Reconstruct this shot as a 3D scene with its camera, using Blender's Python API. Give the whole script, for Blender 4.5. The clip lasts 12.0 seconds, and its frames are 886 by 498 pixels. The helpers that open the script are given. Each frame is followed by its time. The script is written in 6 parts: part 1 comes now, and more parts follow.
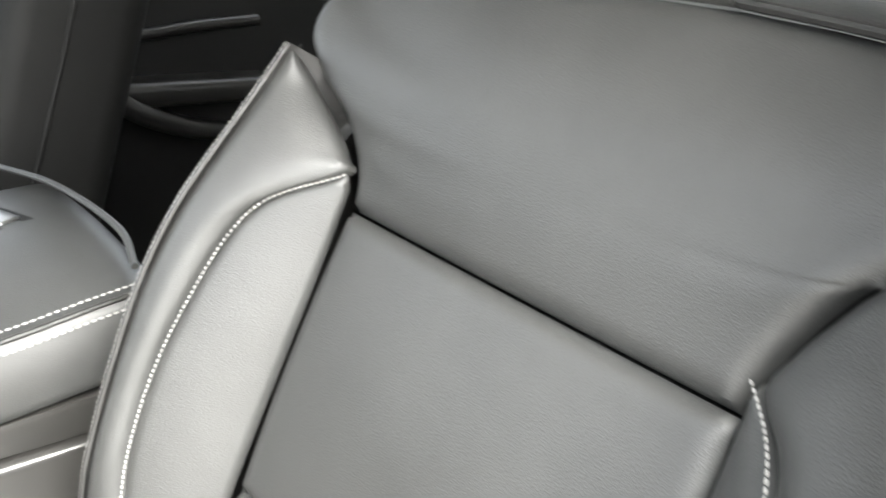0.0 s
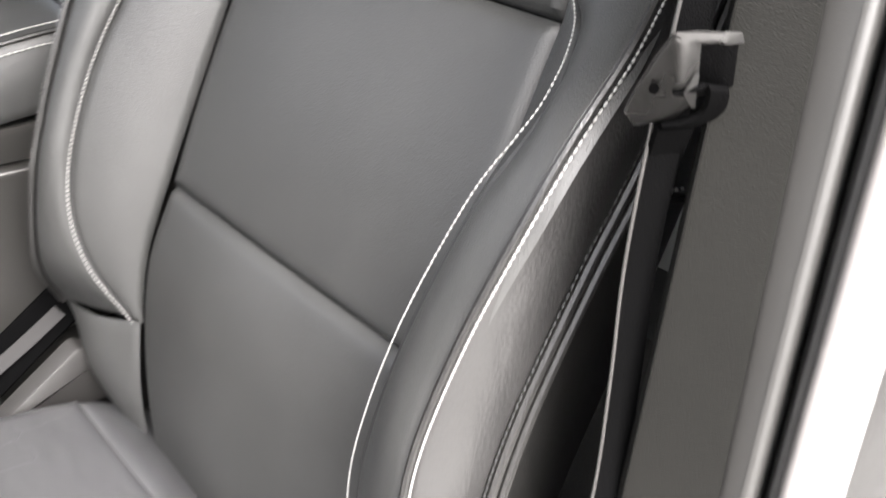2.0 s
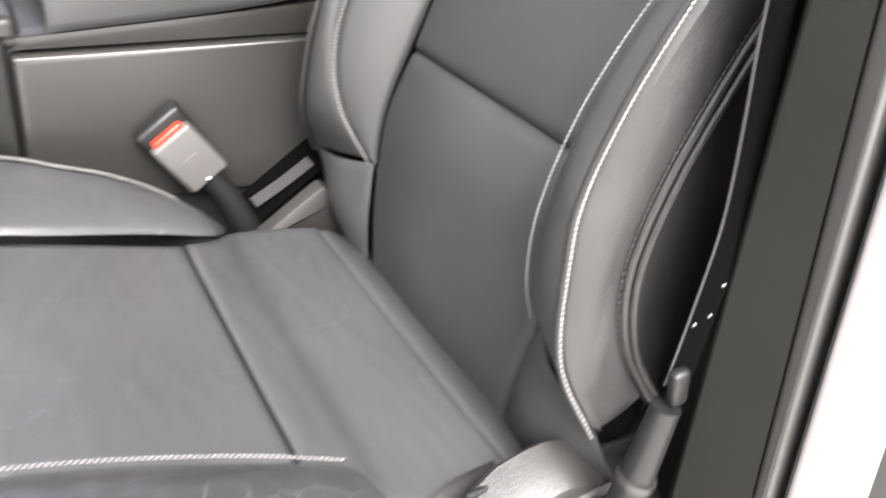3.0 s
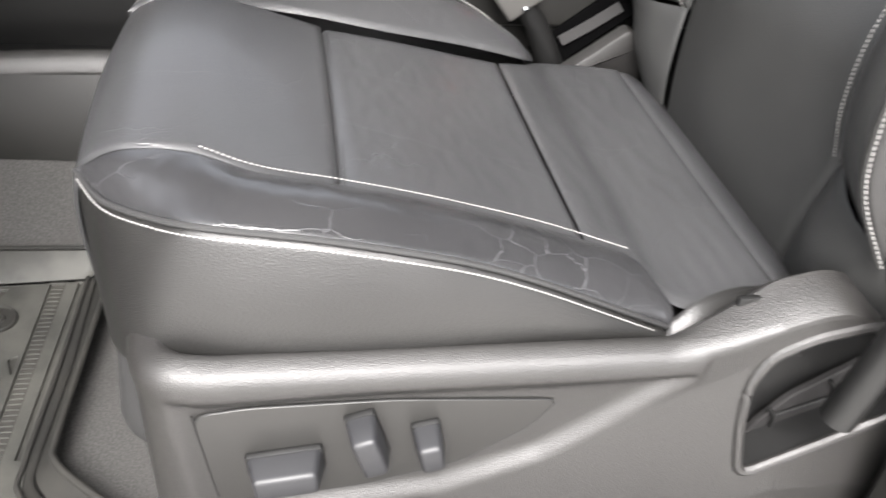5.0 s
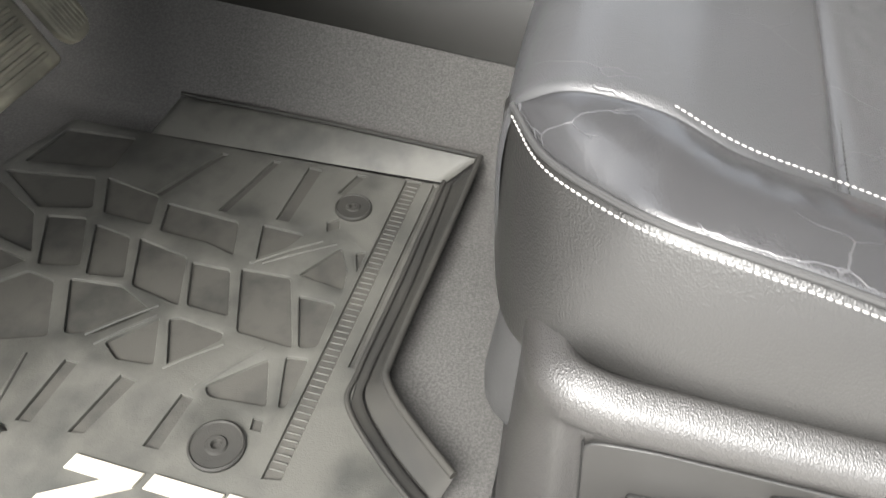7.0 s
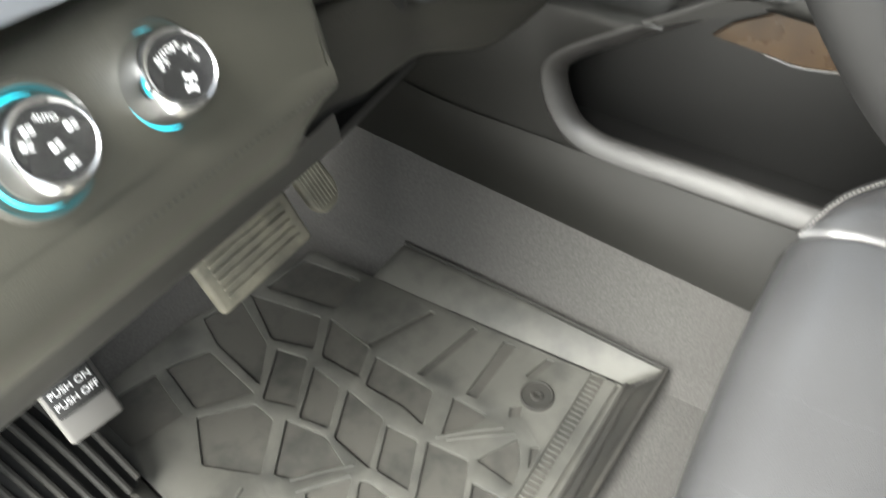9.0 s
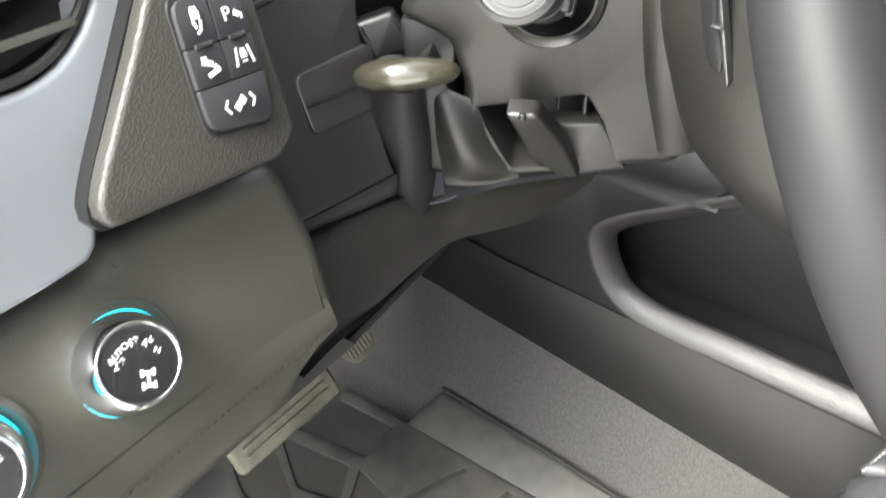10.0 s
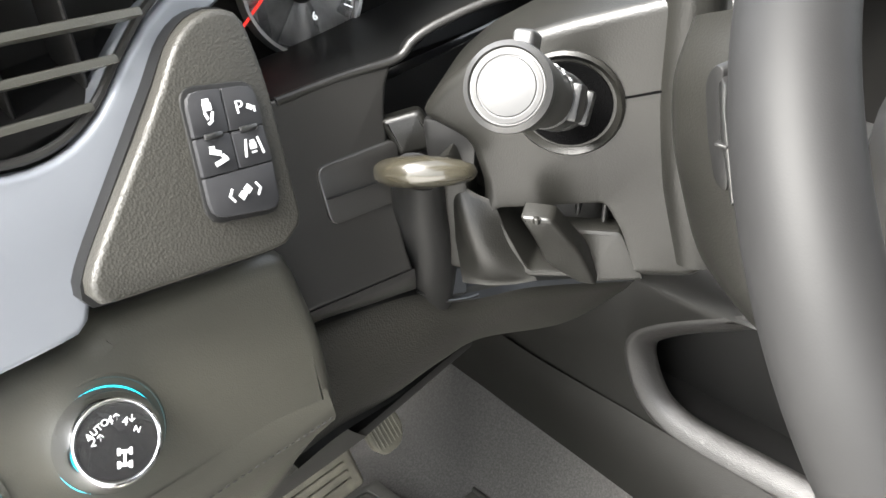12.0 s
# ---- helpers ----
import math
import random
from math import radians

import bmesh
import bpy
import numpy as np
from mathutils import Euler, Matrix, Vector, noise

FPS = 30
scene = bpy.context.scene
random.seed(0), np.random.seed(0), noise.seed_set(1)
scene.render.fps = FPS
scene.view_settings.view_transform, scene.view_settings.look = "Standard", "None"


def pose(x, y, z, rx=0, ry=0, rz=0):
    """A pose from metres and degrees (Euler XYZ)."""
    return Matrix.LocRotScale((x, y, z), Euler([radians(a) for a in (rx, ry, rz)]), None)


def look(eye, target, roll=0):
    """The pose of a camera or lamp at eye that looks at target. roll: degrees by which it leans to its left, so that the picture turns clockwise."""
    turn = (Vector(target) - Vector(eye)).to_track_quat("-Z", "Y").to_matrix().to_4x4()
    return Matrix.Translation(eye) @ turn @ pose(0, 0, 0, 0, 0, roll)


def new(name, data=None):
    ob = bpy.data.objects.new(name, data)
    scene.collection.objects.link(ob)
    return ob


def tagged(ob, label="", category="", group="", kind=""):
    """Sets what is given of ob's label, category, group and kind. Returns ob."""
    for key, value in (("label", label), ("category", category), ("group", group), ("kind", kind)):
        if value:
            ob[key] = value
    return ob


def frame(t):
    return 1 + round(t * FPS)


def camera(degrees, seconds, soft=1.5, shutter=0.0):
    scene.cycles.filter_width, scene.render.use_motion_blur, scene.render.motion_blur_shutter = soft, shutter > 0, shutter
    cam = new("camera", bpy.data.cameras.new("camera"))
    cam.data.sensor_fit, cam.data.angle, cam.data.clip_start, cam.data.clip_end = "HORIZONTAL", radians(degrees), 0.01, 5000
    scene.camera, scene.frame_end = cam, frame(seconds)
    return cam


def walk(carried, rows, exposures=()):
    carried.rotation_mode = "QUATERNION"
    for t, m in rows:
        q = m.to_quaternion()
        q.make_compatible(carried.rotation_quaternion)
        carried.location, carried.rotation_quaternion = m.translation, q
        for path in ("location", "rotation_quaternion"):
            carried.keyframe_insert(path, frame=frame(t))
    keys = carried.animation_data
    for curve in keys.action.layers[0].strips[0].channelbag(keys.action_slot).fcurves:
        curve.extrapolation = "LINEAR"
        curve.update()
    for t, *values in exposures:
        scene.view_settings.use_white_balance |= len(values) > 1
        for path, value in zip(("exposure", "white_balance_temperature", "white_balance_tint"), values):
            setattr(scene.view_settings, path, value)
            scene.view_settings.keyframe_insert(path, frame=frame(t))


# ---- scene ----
cam = camera(57.05, 12.0, soft=1.5, shutter=0.5)
PATH = [
    (0, (-0.3010, -0.4022, 0.9166), (0.3961, -1.0291, 0.5689), 6.30),
    (0.5, (-0.3285, -0.4229, 0.8965), (0.3204, -1.0969, 0.5433), 5.37),
    (0.8, (-0.3331, -0.4676, 0.8725), (0.3009, -1.1522, 0.5127), 5.57),
    (1, (-0.3391, -0.4802, 0.8544), (0.2838, -1.1728, 0.4909), 6.00),
    (1.2, (-0.3476, -0.4858, 0.8286), (0.2835, -1.1686, 0.4605), 6.00),
    (1.5, (-0.3625, -0.4670, 0.8259), (0.2561, -1.1093, 0.3732), 3.96),
    (2, (-0.4395, -0.3353, 0.8279), (0.1570, -0.9888, 0.3619), 7.72),
    (2.5, (-0.5272, -0.2853, 0.7846), (0.1479, -0.8548, 0.3155), 7.71),
    (3, (-0.5970, -0.2235, 0.7699), (0.1362, -0.6941, 0.2791), 7.19),
    (3.2, (-0.6246, -0.1988, 0.7600), (0.1269, -0.6326, 0.2630), 7.22),
    (4.8, (-0.6929, -0.1655, 0.7222), (0.0810, -0.3645, 0.1209), 6.28),
    (5, (-0.6808, -0.1536, 0.7175), (0.0924, -0.3328, 0.1093), 6.13),
    (5.5, (-0.6495, -0.0983, 0.6839), (0.1212, -0.2069, 0.0560), 6.33),
    (6, (-0.6333, -0.0616, 0.6591), (0.1095, -0.0662, -0.0103), 5.87),
    (6.5, (-0.5833, -0.0428, 0.6592), (0.1225, 0.0379, -0.0446), 4.41),
    (6.7, (-0.5612, -0.0380, 0.6601), (0.1317, 0.0690, -0.0529), 3.94),
    (8.3, (-0.4428, -0.0909, 0.8025), (0.1366, 0.1906, 0.0376), -1.18),
    (8.5, (-0.4216, -0.0744, 0.8423), (0.1405, 0.2363, 0.0758), -2.33),
    (9, (-0.4111, 0.0168, 0.8925), (0.1588, 0.3629, 0.1473), -0.73),
    (9.5, (-0.3481, 0.0359, 0.9393), (0.2096, 0.4412, 0.2149), -2.14),
    (10, (-0.2987, 0.0443, 0.9344), (0.2740, 0.4932, 0.2485), -2.51),
    (10.5, (-0.2842, 0.0358, 0.9341), (0.3039, 0.5238, 0.2891), -2.57),
    (11, (-0.2855, 0.0292, 0.9362), (0.3075, 0.5478, 0.3203), -1.99),
    (11.5, (-0.2754, 0.0256, 0.9310), (0.3146, 0.5677, 0.3328), -1.90),
    (12, (-0.2740, 0.0214, 0.9352), (0.3030, 0.5772, 0.3367), -2.21),
]
walk(cam, [(t, look(eye, target, roll)) for t, eye, target, roll in PATH], exposures=[(0.0, 3.90, 6500, 6), (1.0, 3.90, 6500, 8), (1.5, 3.5, 6500, 10), (2.0, 3.2, 6500, 12), (3.2, 2.95, 6450, 12), (5.0, 2.45, 6450, 11), (6.7, 2.65, 6500, 9), (8.5, 3.1, 6550, 4), (10.0, 3.45, 6550, 5), (11.0, 3.65, 6550, 7), (12.0, 3.55, 6550, 8)])

# ---- light ----
SUN_EL, SUN_AZ = radians(52), radians(286)
world = bpy.data.worlds.new("world")
scene.world = world
world.use_nodes = True
wn = world.node_tree.nodes
sky = wn.new("ShaderNodeTexSky")
sky.sky_type, sky.sun_disc = "NISHITA", False
sky.sun_elevation, sky.sun_rotation = SUN_EL, SUN_AZ
sky.air_density, sky.dust_density, sky.ozone_density = 1.0, 6.0, 1.0
haze = wn.new("ShaderNodeHueSaturation")
haze.inputs["Saturation"].default_value = 0.3
world.node_tree.links.new(sky.outputs["Color"], haze.inputs["Color"])
wn["Background"].inputs["Strength"].default_value = 0.13
world.node_tree.links.new(haze.outputs["Color"], wn["Background"].inputs["Color"])
sun = new("sun", bpy.data.lights.new("sun", "SUN"))
sun.data.energy, sun.data.angle, sun.data.color = 2.8, radians(40), (1.0, 0.97, 0.94)
sun_dir = Vector((math.sin(SUN_AZ) * math.cos(SUN_EL), math.cos(SUN_AZ) * math.cos(SUN_EL), math.sin(SUN_EL)))
sun.matrix_world = look(sun_dir * 20, (0, 0, 0))


# ---- materials ----
def material(name, base, rough=0.5, metal=0.0, vary=0.15, scale=60.0, bump=0.0, bump_scale=400.0, second=None, patch=6.0,
             kind="noise", spec=0.5, coat=0.0, emit=None, power=0.0, rough_vary=0.08):
    """Principled material with two scales of colour variation, roughness wear and a fine relief."""
    m = bpy.data.materials.new(name)
    m.use_nodes = True
    n, l = m.node_tree.nodes, m.node_tree.links
    b = n["Principled BSDF"]
    co = n.new("ShaderNodeTexCoord")
    b.inputs["Metallic"].default_value = metal
    b.inputs["Specular IOR Level"].default_value = spec
    b.inputs["Coat Weight"].default_value = coat
    big = n.new("ShaderNodeTexNoise")
    big.inputs["Scale"].default_value, big.inputs["Detail"].default_value = patch, 5.0
    small = n.new("ShaderNodeTexNoise")
    small.inputs["Scale"].default_value, small.inputs["Detail"].default_value = scale, 3.0
    for tex in (big, small):
        l.new(co.outputs["Object"], tex.inputs["Vector"])
    other = second or tuple(min(1.0, c * 1.6 + min(0.004, c * 0.3)) for c in base)
    ramp = n.new("ShaderNodeMapRange")
    ramp.inputs["From Min"].default_value, ramp.inputs["From Max"].default_value = 0.38, 0.68
    l.new(big.outputs["Fac"], ramp.inputs["Value"])
    amount = n.new("ShaderNodeMath")
    amount.operation = "MULTIPLY"
    amount.inputs[1].default_value = vary
    l.new(ramp.outputs["Result"], amount.inputs[0])
    grain = n.new("ShaderNodeMath")
    grain.operation = "MULTIPLY_ADD"
    grain.inputs[1].default_value = vary
    l.new(small.outputs["Fac"], grain.inputs[0])
    l.new(amount.outputs[0], grain.inputs[2])
    mix = n.new("ShaderNodeMix")
    mix.data_type = "RGBA"
    mix.inputs["A"].default_value, mix.inputs["B"].default_value = (*base, 1), (*other, 1)
    l.new(grain.outputs[0], mix.inputs["Factor"])
    l.new(mix.outputs["Result"], b.inputs["Base Color"])
    wear = n.new("ShaderNodeMath")
    wear.operation = "MULTIPLY_ADD"
    wear.inputs[1].default_value, wear.inputs[2].default_value = rough_vary * 2, rough - rough_vary
    l.new(big.outputs["Fac"], wear.inputs[0])
    l.new(wear.outputs[0], b.inputs["Roughness"])
    if bump:
        if kind == "noise":
            fine = n.new("ShaderNodeTexNoise")
            fine.inputs["Detail"].default_value = 4.0
            out = fine.outputs["Fac"]
        else:
            fine = n.new("ShaderNodeTexVoronoi")
            fine.feature = "F1" if kind == "pebble" else "DISTANCE_TO_EDGE"
            out = fine.outputs["Distance"]
        fine.inputs["Scale"].default_value = bump_scale
        l.new(co.outputs["Object"], fine.inputs["Vector"])
        rel = n.new("ShaderNodeBump")
        rel.inputs["Strength"].default_value, rel.inputs["Distance"].default_value = bump, 0.001
        l.new(out, rel.inputs["Height"])
        l.new(rel.outputs["Normal"], b.inputs["Normal"])
    if emit:
        b.inputs["Emission Color"].default_value = (*emit, 1)
        b.inputs["Emission Strength"].default_value = power
    return m


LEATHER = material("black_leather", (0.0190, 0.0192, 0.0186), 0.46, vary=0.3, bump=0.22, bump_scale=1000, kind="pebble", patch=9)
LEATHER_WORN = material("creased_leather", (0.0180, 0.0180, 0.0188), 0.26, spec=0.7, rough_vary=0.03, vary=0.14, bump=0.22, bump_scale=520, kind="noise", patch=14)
# Gathered sides toned down: the shade on them is in the base colour.
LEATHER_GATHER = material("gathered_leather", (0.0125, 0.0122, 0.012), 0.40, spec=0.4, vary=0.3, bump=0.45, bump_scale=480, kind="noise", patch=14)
# Darker leather copy; shade of faces turned from the light is in it.
LEATHER_SHADED = material("shaded_leather", (0.0085, 0.0083, 0.0079), 0.38, vary=0.25, bump=0.25, bump_scale=700, kind="pebble")
SEAM = material("dark_seam_thread", (0.010, 0.010, 0.010), 0.7, vary=0.1, bump=0.2)
THREAD = material("white_thread", (0.19, 0.187, 0.181), 0.75, vary=0.2, bump=0.4, bump_scale=2500)
PLASTIC = material("grained_dark_plastic", (0.0125, 0.0119, 0.0113), 0.43, spec=0.62, vary=0.2, bump=0.34, bump_scale=900, kind="pebble")
SMOOTH = material("smooth_dark_plastic", (0.0130, 0.0126, 0.0118), 0.35, vary=0.15, bump=0.04, bump_scale=1200)
DASH = material("soft_dash_plastic", (0.036, 0.0352, 0.0285), 0.38, vary=0.2, bump=0.07, bump_scale=1100, kind="pebble")
GRAIN = material("coarse_grained_plastic", (0.016, 0.0153, 0.0126), 0.50, spec=0.42, vary=0.2, bump=0.24, bump_scale=760, kind="pebble")
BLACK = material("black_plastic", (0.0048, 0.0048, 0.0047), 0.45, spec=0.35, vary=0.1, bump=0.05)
GLOSS = material("glossy_black", (0.010, 0.010, 0.011), 0.16, vary=0.1, coat=0.3)
SILVER = material("satin_silver_paint", (0.150, 0.160, 0.176), 0.34, metal=0.35, vary=0.06, bump=0.02, bump_scale=2000)
CHROME = material("chrome", (0.75, 0.76, 0.78), 0.12, metal=1.0, vary=0.05, rough_vary=0.04)
STEEL = material("brushed_steel", (0.45, 0.45, 0.45), 0.32, metal=1.0, vary=0.1)
TONGUE = material("worn_black_gloss", (0.011, 0.0108, 0.0105), 0.27, spec=0.5, vary=0.2, bump=0.03)
RIM = material("wheel_leather", (0.0060, 0.0060, 0.0061), 0.60, spec=0.18, vary=0.35, bump=0.02, bump_scale=1300, kind="pebble")
COLUMN = material("matt_column_plastic", (0.0052, 0.0051, 0.0044), 0.38, spec=0.3, vary=0.2, bump=0.10, bump_scale=900, kind="pebble")
# Glow added to the dial marks, which lie in shade.
GLOW_MARK = material("glowing_marking", (0.4, 0.4, 0.42), 0.5, vary=0.02, emit=(0.9, 0.95, 1.0), power=0.10)
LAMP_WHITE = material("white_marking", (0.42, 0.43, 0.44), 0.5, vary=0.02)
KEY = material("switch_slate", (0.0135, 0.0137, 0.015), 0.48, spec=0.4, vary=0.1, bump=0.05)
CYAN = material("cyan_ring_light", (0.05, 0.5, 0.6), 0.3, emit=(0.0, 0.62, 0.85), power=0.30)
CARPET = material("dark_carpet", (0.025, 0.0246, 0.0236), 0.95, vary=0.55, scale=900, bump=1.0, bump_scale=1100, second=(0.058, 0.0565, 0.0545), patch=380, spec=0.1)
RUBBER = material("dusty_rubber", (0.0105, 0.0112, 0.0104), 0.58, vary=0.9, scale=45, bump=0.3, bump_scale=700, second=(0.040, 0.0395, 0.0350), patch=12, spec=0.3)
RUBBER_WALL = material("rubber_rim", (0.009, 0.009, 0.0086), 0.72, vary=0.4, bump=0.25, bump_scale=900, second=(0.022, 0.021, 0.018), patch=14, spec=0.2)
# Bed of the mat's cells, darker than the tread.
BED = material("dark_rubber_bed", (0.0075, 0.0077, 0.0073), 0.66, vary=1.0, bump=0.3, bump_scale=800, second=(0.029, 0.028, 0.0245), patch=11, spec=0.25)
LOGO = material("cream_rubber", (0.24, 0.225, 0.19), 0.7, vary=0.3, second=(0.17, 0.155, 0.12), patch=30)
PEDAL = material("dusty_pedal_rubber", (0.055, 0.053, 0.042), 0.75, vary=0.6, second=(0.15, 0.139, 0.105), patch=30, bump=0.4, bump_scale=600)
DARK_STEEL = material("worn_steel", (0.11, 0.11, 0.11), 0.35, metal=1.0, vary=0.3, bump=0.1)
# Webbing and pillar trim blackened: the shade by the pillar is in the colour.
SHADE_BLACK = material("shaded_webbing_black", (0.0008, 0.0008, 0.00085), 0.9, spec=0.02, vary=0.3, bump=0.8, bump_scale=1100)
TRIM_CLOTH = material("pillar_trim", (0.0044, 0.0043, 0.0037), 0.8, spec=0.15, vary=0.5, scale=300, bump=0.4, bump_scale=1500)
EDGE = material("grey_edge_trim", (0.020, 0.0195, 0.0185), 0.5, vary=0.2, bump=0.1, bump_scale=1200)
# Passenger backrest and rear door: their deep shade is in the colour.
VINYL_SHADED = material("shaded_vinyl", (0.0045, 0.0045, 0.0043), 0.6, spec=0.15, vary=0.2, bump=0.2, bump_scale=900, kind="pebble")
PAINT = material("grey_body_paint", (0.20, 0.19, 0.185), 0.25, metal=0.3, vary=0.05, coat=0.5)
SEAL = material("rubber_seal", (0.015, 0.015, 0.015), 0.6, vary=0.1)
GREY = material("grey_buckle_plastic", (0.055, 0.053, 0.050), 0.5, vary=0.1, bump=0.1, bump_scale=900)
RED = material("orange_red_button", (0.36, 0.020, 0.006), 0.45, vary=0.05)
CAP = material("light_grey_cap", (0.0135, 0.0135, 0.0135), 0.42, vary=0.05, bump=0.03)
LABEL = material("pale_label", (0.0115, 0.011, 0.011), 0.7, spec=0.2, vary=0.1)
WOOD = material("wood_trim", (0.022, 0.011, 0.0045), 0.28, vary=0.9, scale=25, second=(0.050, 0.028, 0.011), patch=18, coat=0.1)
TAUPE = material("glossy_taupe_grip", (0.020, 0.018, 0.0125), 0.22, vary=0.1, coat=0.4)
LINER = material("headliner_cloth", (0.20, 0.20, 0.19), 0.9, vary=0.1, bump=0.3, bump_scale=900)
CONCRETE = material("pale_concrete", (0.45, 0.44, 0.42), 0.9, vary=0.3, scale=12, bump=0.3, bump_scale=60, patch=0.7)
# Needle given a faint added glow.
NEEDLE = material("red_needle", (0.7, 0.03, 0.02), 0.4, vary=0.02, emit=(0.8, 0.03, 0.02), power=0.08)
DIAL = material("dial_face", (0.016, 0.018, 0.020), 0.5, vary=0.2, bump=0.1, bump_scale=1500)


def add_creases(m, scale=26.0, width=0.035, pale=(0.10, 0.10, 0.11)):
    """Wandering worn creases: thin paler lines with a little relief, in patches."""
    n, l = m.node_tree.nodes, m.node_tree.links
    b = n["Principled BSDF"]
    co = n.new("ShaderNodeTexCoord")
    warp = n.new("ShaderNodeTexNoise")
    warp.inputs["Scale"].default_value, warp.inputs["Detail"].default_value = 22.0, 4.0
    add = n.new("ShaderNodeMix")
    add.data_type = "VECTOR"
    add.inputs["Factor"].default_value = 0.025
    cells = n.new("ShaderNodeTexVoronoi")
    cells.feature = "DISTANCE_TO_EDGE"
    cells.inputs["Scale"].default_value = scale
    stretch = n.new("ShaderNodeMapping")
    stretch.inputs["Scale"].default_value = (1.0, 0.55, 1.3)
    l.new(co.outputs["Object"], warp.inputs["Vector"])
    l.new(co.outputs["Object"], add.inputs["A"])
    l.new(warp.outputs["Color"], add.inputs["B"])
    l.new(add.outputs["Result"], stretch.inputs["Vector"])
    l.new(stretch.outputs["Vector"], cells.inputs["Vector"])
    line = n.new("ShaderNodeMapRange")
    line.inputs["From Min"].default_value, line.inputs["From Max"].default_value = 0.0, width
    line.inputs["To Min"].default_value, line.inputs["To Max"].default_value = 1.0, 0.0
    l.new(cells.outputs["Distance"], line.inputs["Value"])
    spots = n.new("ShaderNodeTexNoise")
    spots.inputs["Scale"].default_value = 11.0
    l.new(co.outputs["Object"], spots.inputs["Vector"])
    gate = n.new("ShaderNodeMapRange")
    gate.inputs["From Min"].default_value, gate.inputs["From Max"].default_value = 0.42, 0.60
    l.new(spots.outputs["Fac"], gate.inputs["Value"])
    both = n.new("ShaderNodeMath")
    both.operation = "MULTIPLY"
    l.new(line.outputs["Result"], both.inputs[0])
    l.new(gate.outputs["Result"], both.inputs[1])
    tint = n.new("ShaderNodeMix")
    tint.data_type = "RGBA"
    was = b.inputs["Base Color"].links[0].from_socket
    l.new(both.outputs[0], tint.inputs["Factor"])
    l.new(was, tint.inputs["A"])
    tint.inputs["B"].default_value = (*pale, 1)
    l.new(tint.outputs["Result"], b.inputs["Base Color"])
    rel = n.new("ShaderNodeBump")
    rel.inputs["Strength"].default_value, rel.inputs["Distance"].default_value = 0.3, 0.0012
    rel.invert = True
    l.new(both.outputs[0], rel.inputs["Height"])
    l.new(b.inputs["Normal"].links[0].from_socket, rel.inputs["Normal"])
    l.new(rel.outputs["Normal"], b.inputs["Normal"])


# Lifted copy of the leather: extra brightness stands in for sky reflection.
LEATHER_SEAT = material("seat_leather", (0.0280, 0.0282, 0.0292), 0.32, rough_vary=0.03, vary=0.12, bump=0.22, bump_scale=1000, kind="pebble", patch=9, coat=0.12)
add_creases(LEATHER_WORN, 34.0, 0.016, (0.060, 0.060, 0.063))
add_creases(LEATHER_SEAT, 11.0, 0.006, (0.034, 0.034, 0.036))


# ---- mesh helpers ----
def thing(name, label="", category="", group="", kind="", at=(0, 0, 0)):
    ob = new(name)
    ob.location = at
    ob.empty_display_size = 0.02
    return tagged(ob, label, category, group, kind)


def finish(bm, name, mat, smooth=True):
    bmesh.ops.recalc_face_normals(bm, faces=bm.faces)
    me = bpy.data.meshes.new(name)
    bm.to_mesh(me)
    bm.free()
    me.materials.append(mat)
    if smooth:
        for p in me.polygons:
            p.use_smooth = True
        me.set_sharp_from_angle(angle=radians(38))
    return me


def part(name, bm, mat, parent=None, label="", smooth=True):
    ob = new(name, finish(bm, name, mat, smooth))
    if parent is not None:
        base = parent
        shift = Vector((0, 0, 0))
        while base is not None:
            shift = shift + base.location
            base = base.parent
        ob.parent = parent
        ob.data.transform(Matrix.Translation(-shift))
    return tagged(ob, label)


def solo(name, bm, mat, label, category, kind="", group=""):
    return tagged(part(name, bm, mat), label, category, group, kind)


def curve(points, count):
    """Catmull-Rom curve through the points, count samples evenly spread by length."""
    p = np.array(points, float)
    if len(p) == 2:
        return p[0] + np.linspace(0, 1, count)[:, None] * (p[1] - p[0])
    q = np.vstack([2 * p[0] - p[1], p, 2 * p[-1] - p[-2]])
    out = []
    for i in range(1, len(q) - 2):
        for t in np.linspace(0, 1, 24, endpoint=False):
            a, b, c, d = q[i - 1], q[i], q[i + 1], q[i + 2]
            out.append(0.5 * (2 * b + (c - a) * t + (2 * a - 5 * b + 4 * c - d) * t * t + (3 * b - a - 3 * c + d) * t ** 3))
    out.append(q[-2])
    out = np.array(out)
    far = np.r_[0, np.cumsum(np.linalg.norm(np.diff(out, axis=0), axis=1))]
    want = np.linspace(0, far[-1], count)
    return np.stack([np.interp(want, far, out[:, k]) for k in range(3)], 1)


def grid(bm, pts, closed=False):
    """Faces over an array of points, rows by columns."""
    rows, cols = pts.shape[:2]
    vs = [[bm.verts.new(pts[i, j]) for j in range(cols)] for i in range(rows)]
    for i in range(rows - 1):
        for j in range(cols if closed else cols - 1):
            k = (j + 1) % cols
            bm.faces.new((vs[i][j], vs[i][k], vs[i + 1][k], vs[i + 1][j]))
    return vs


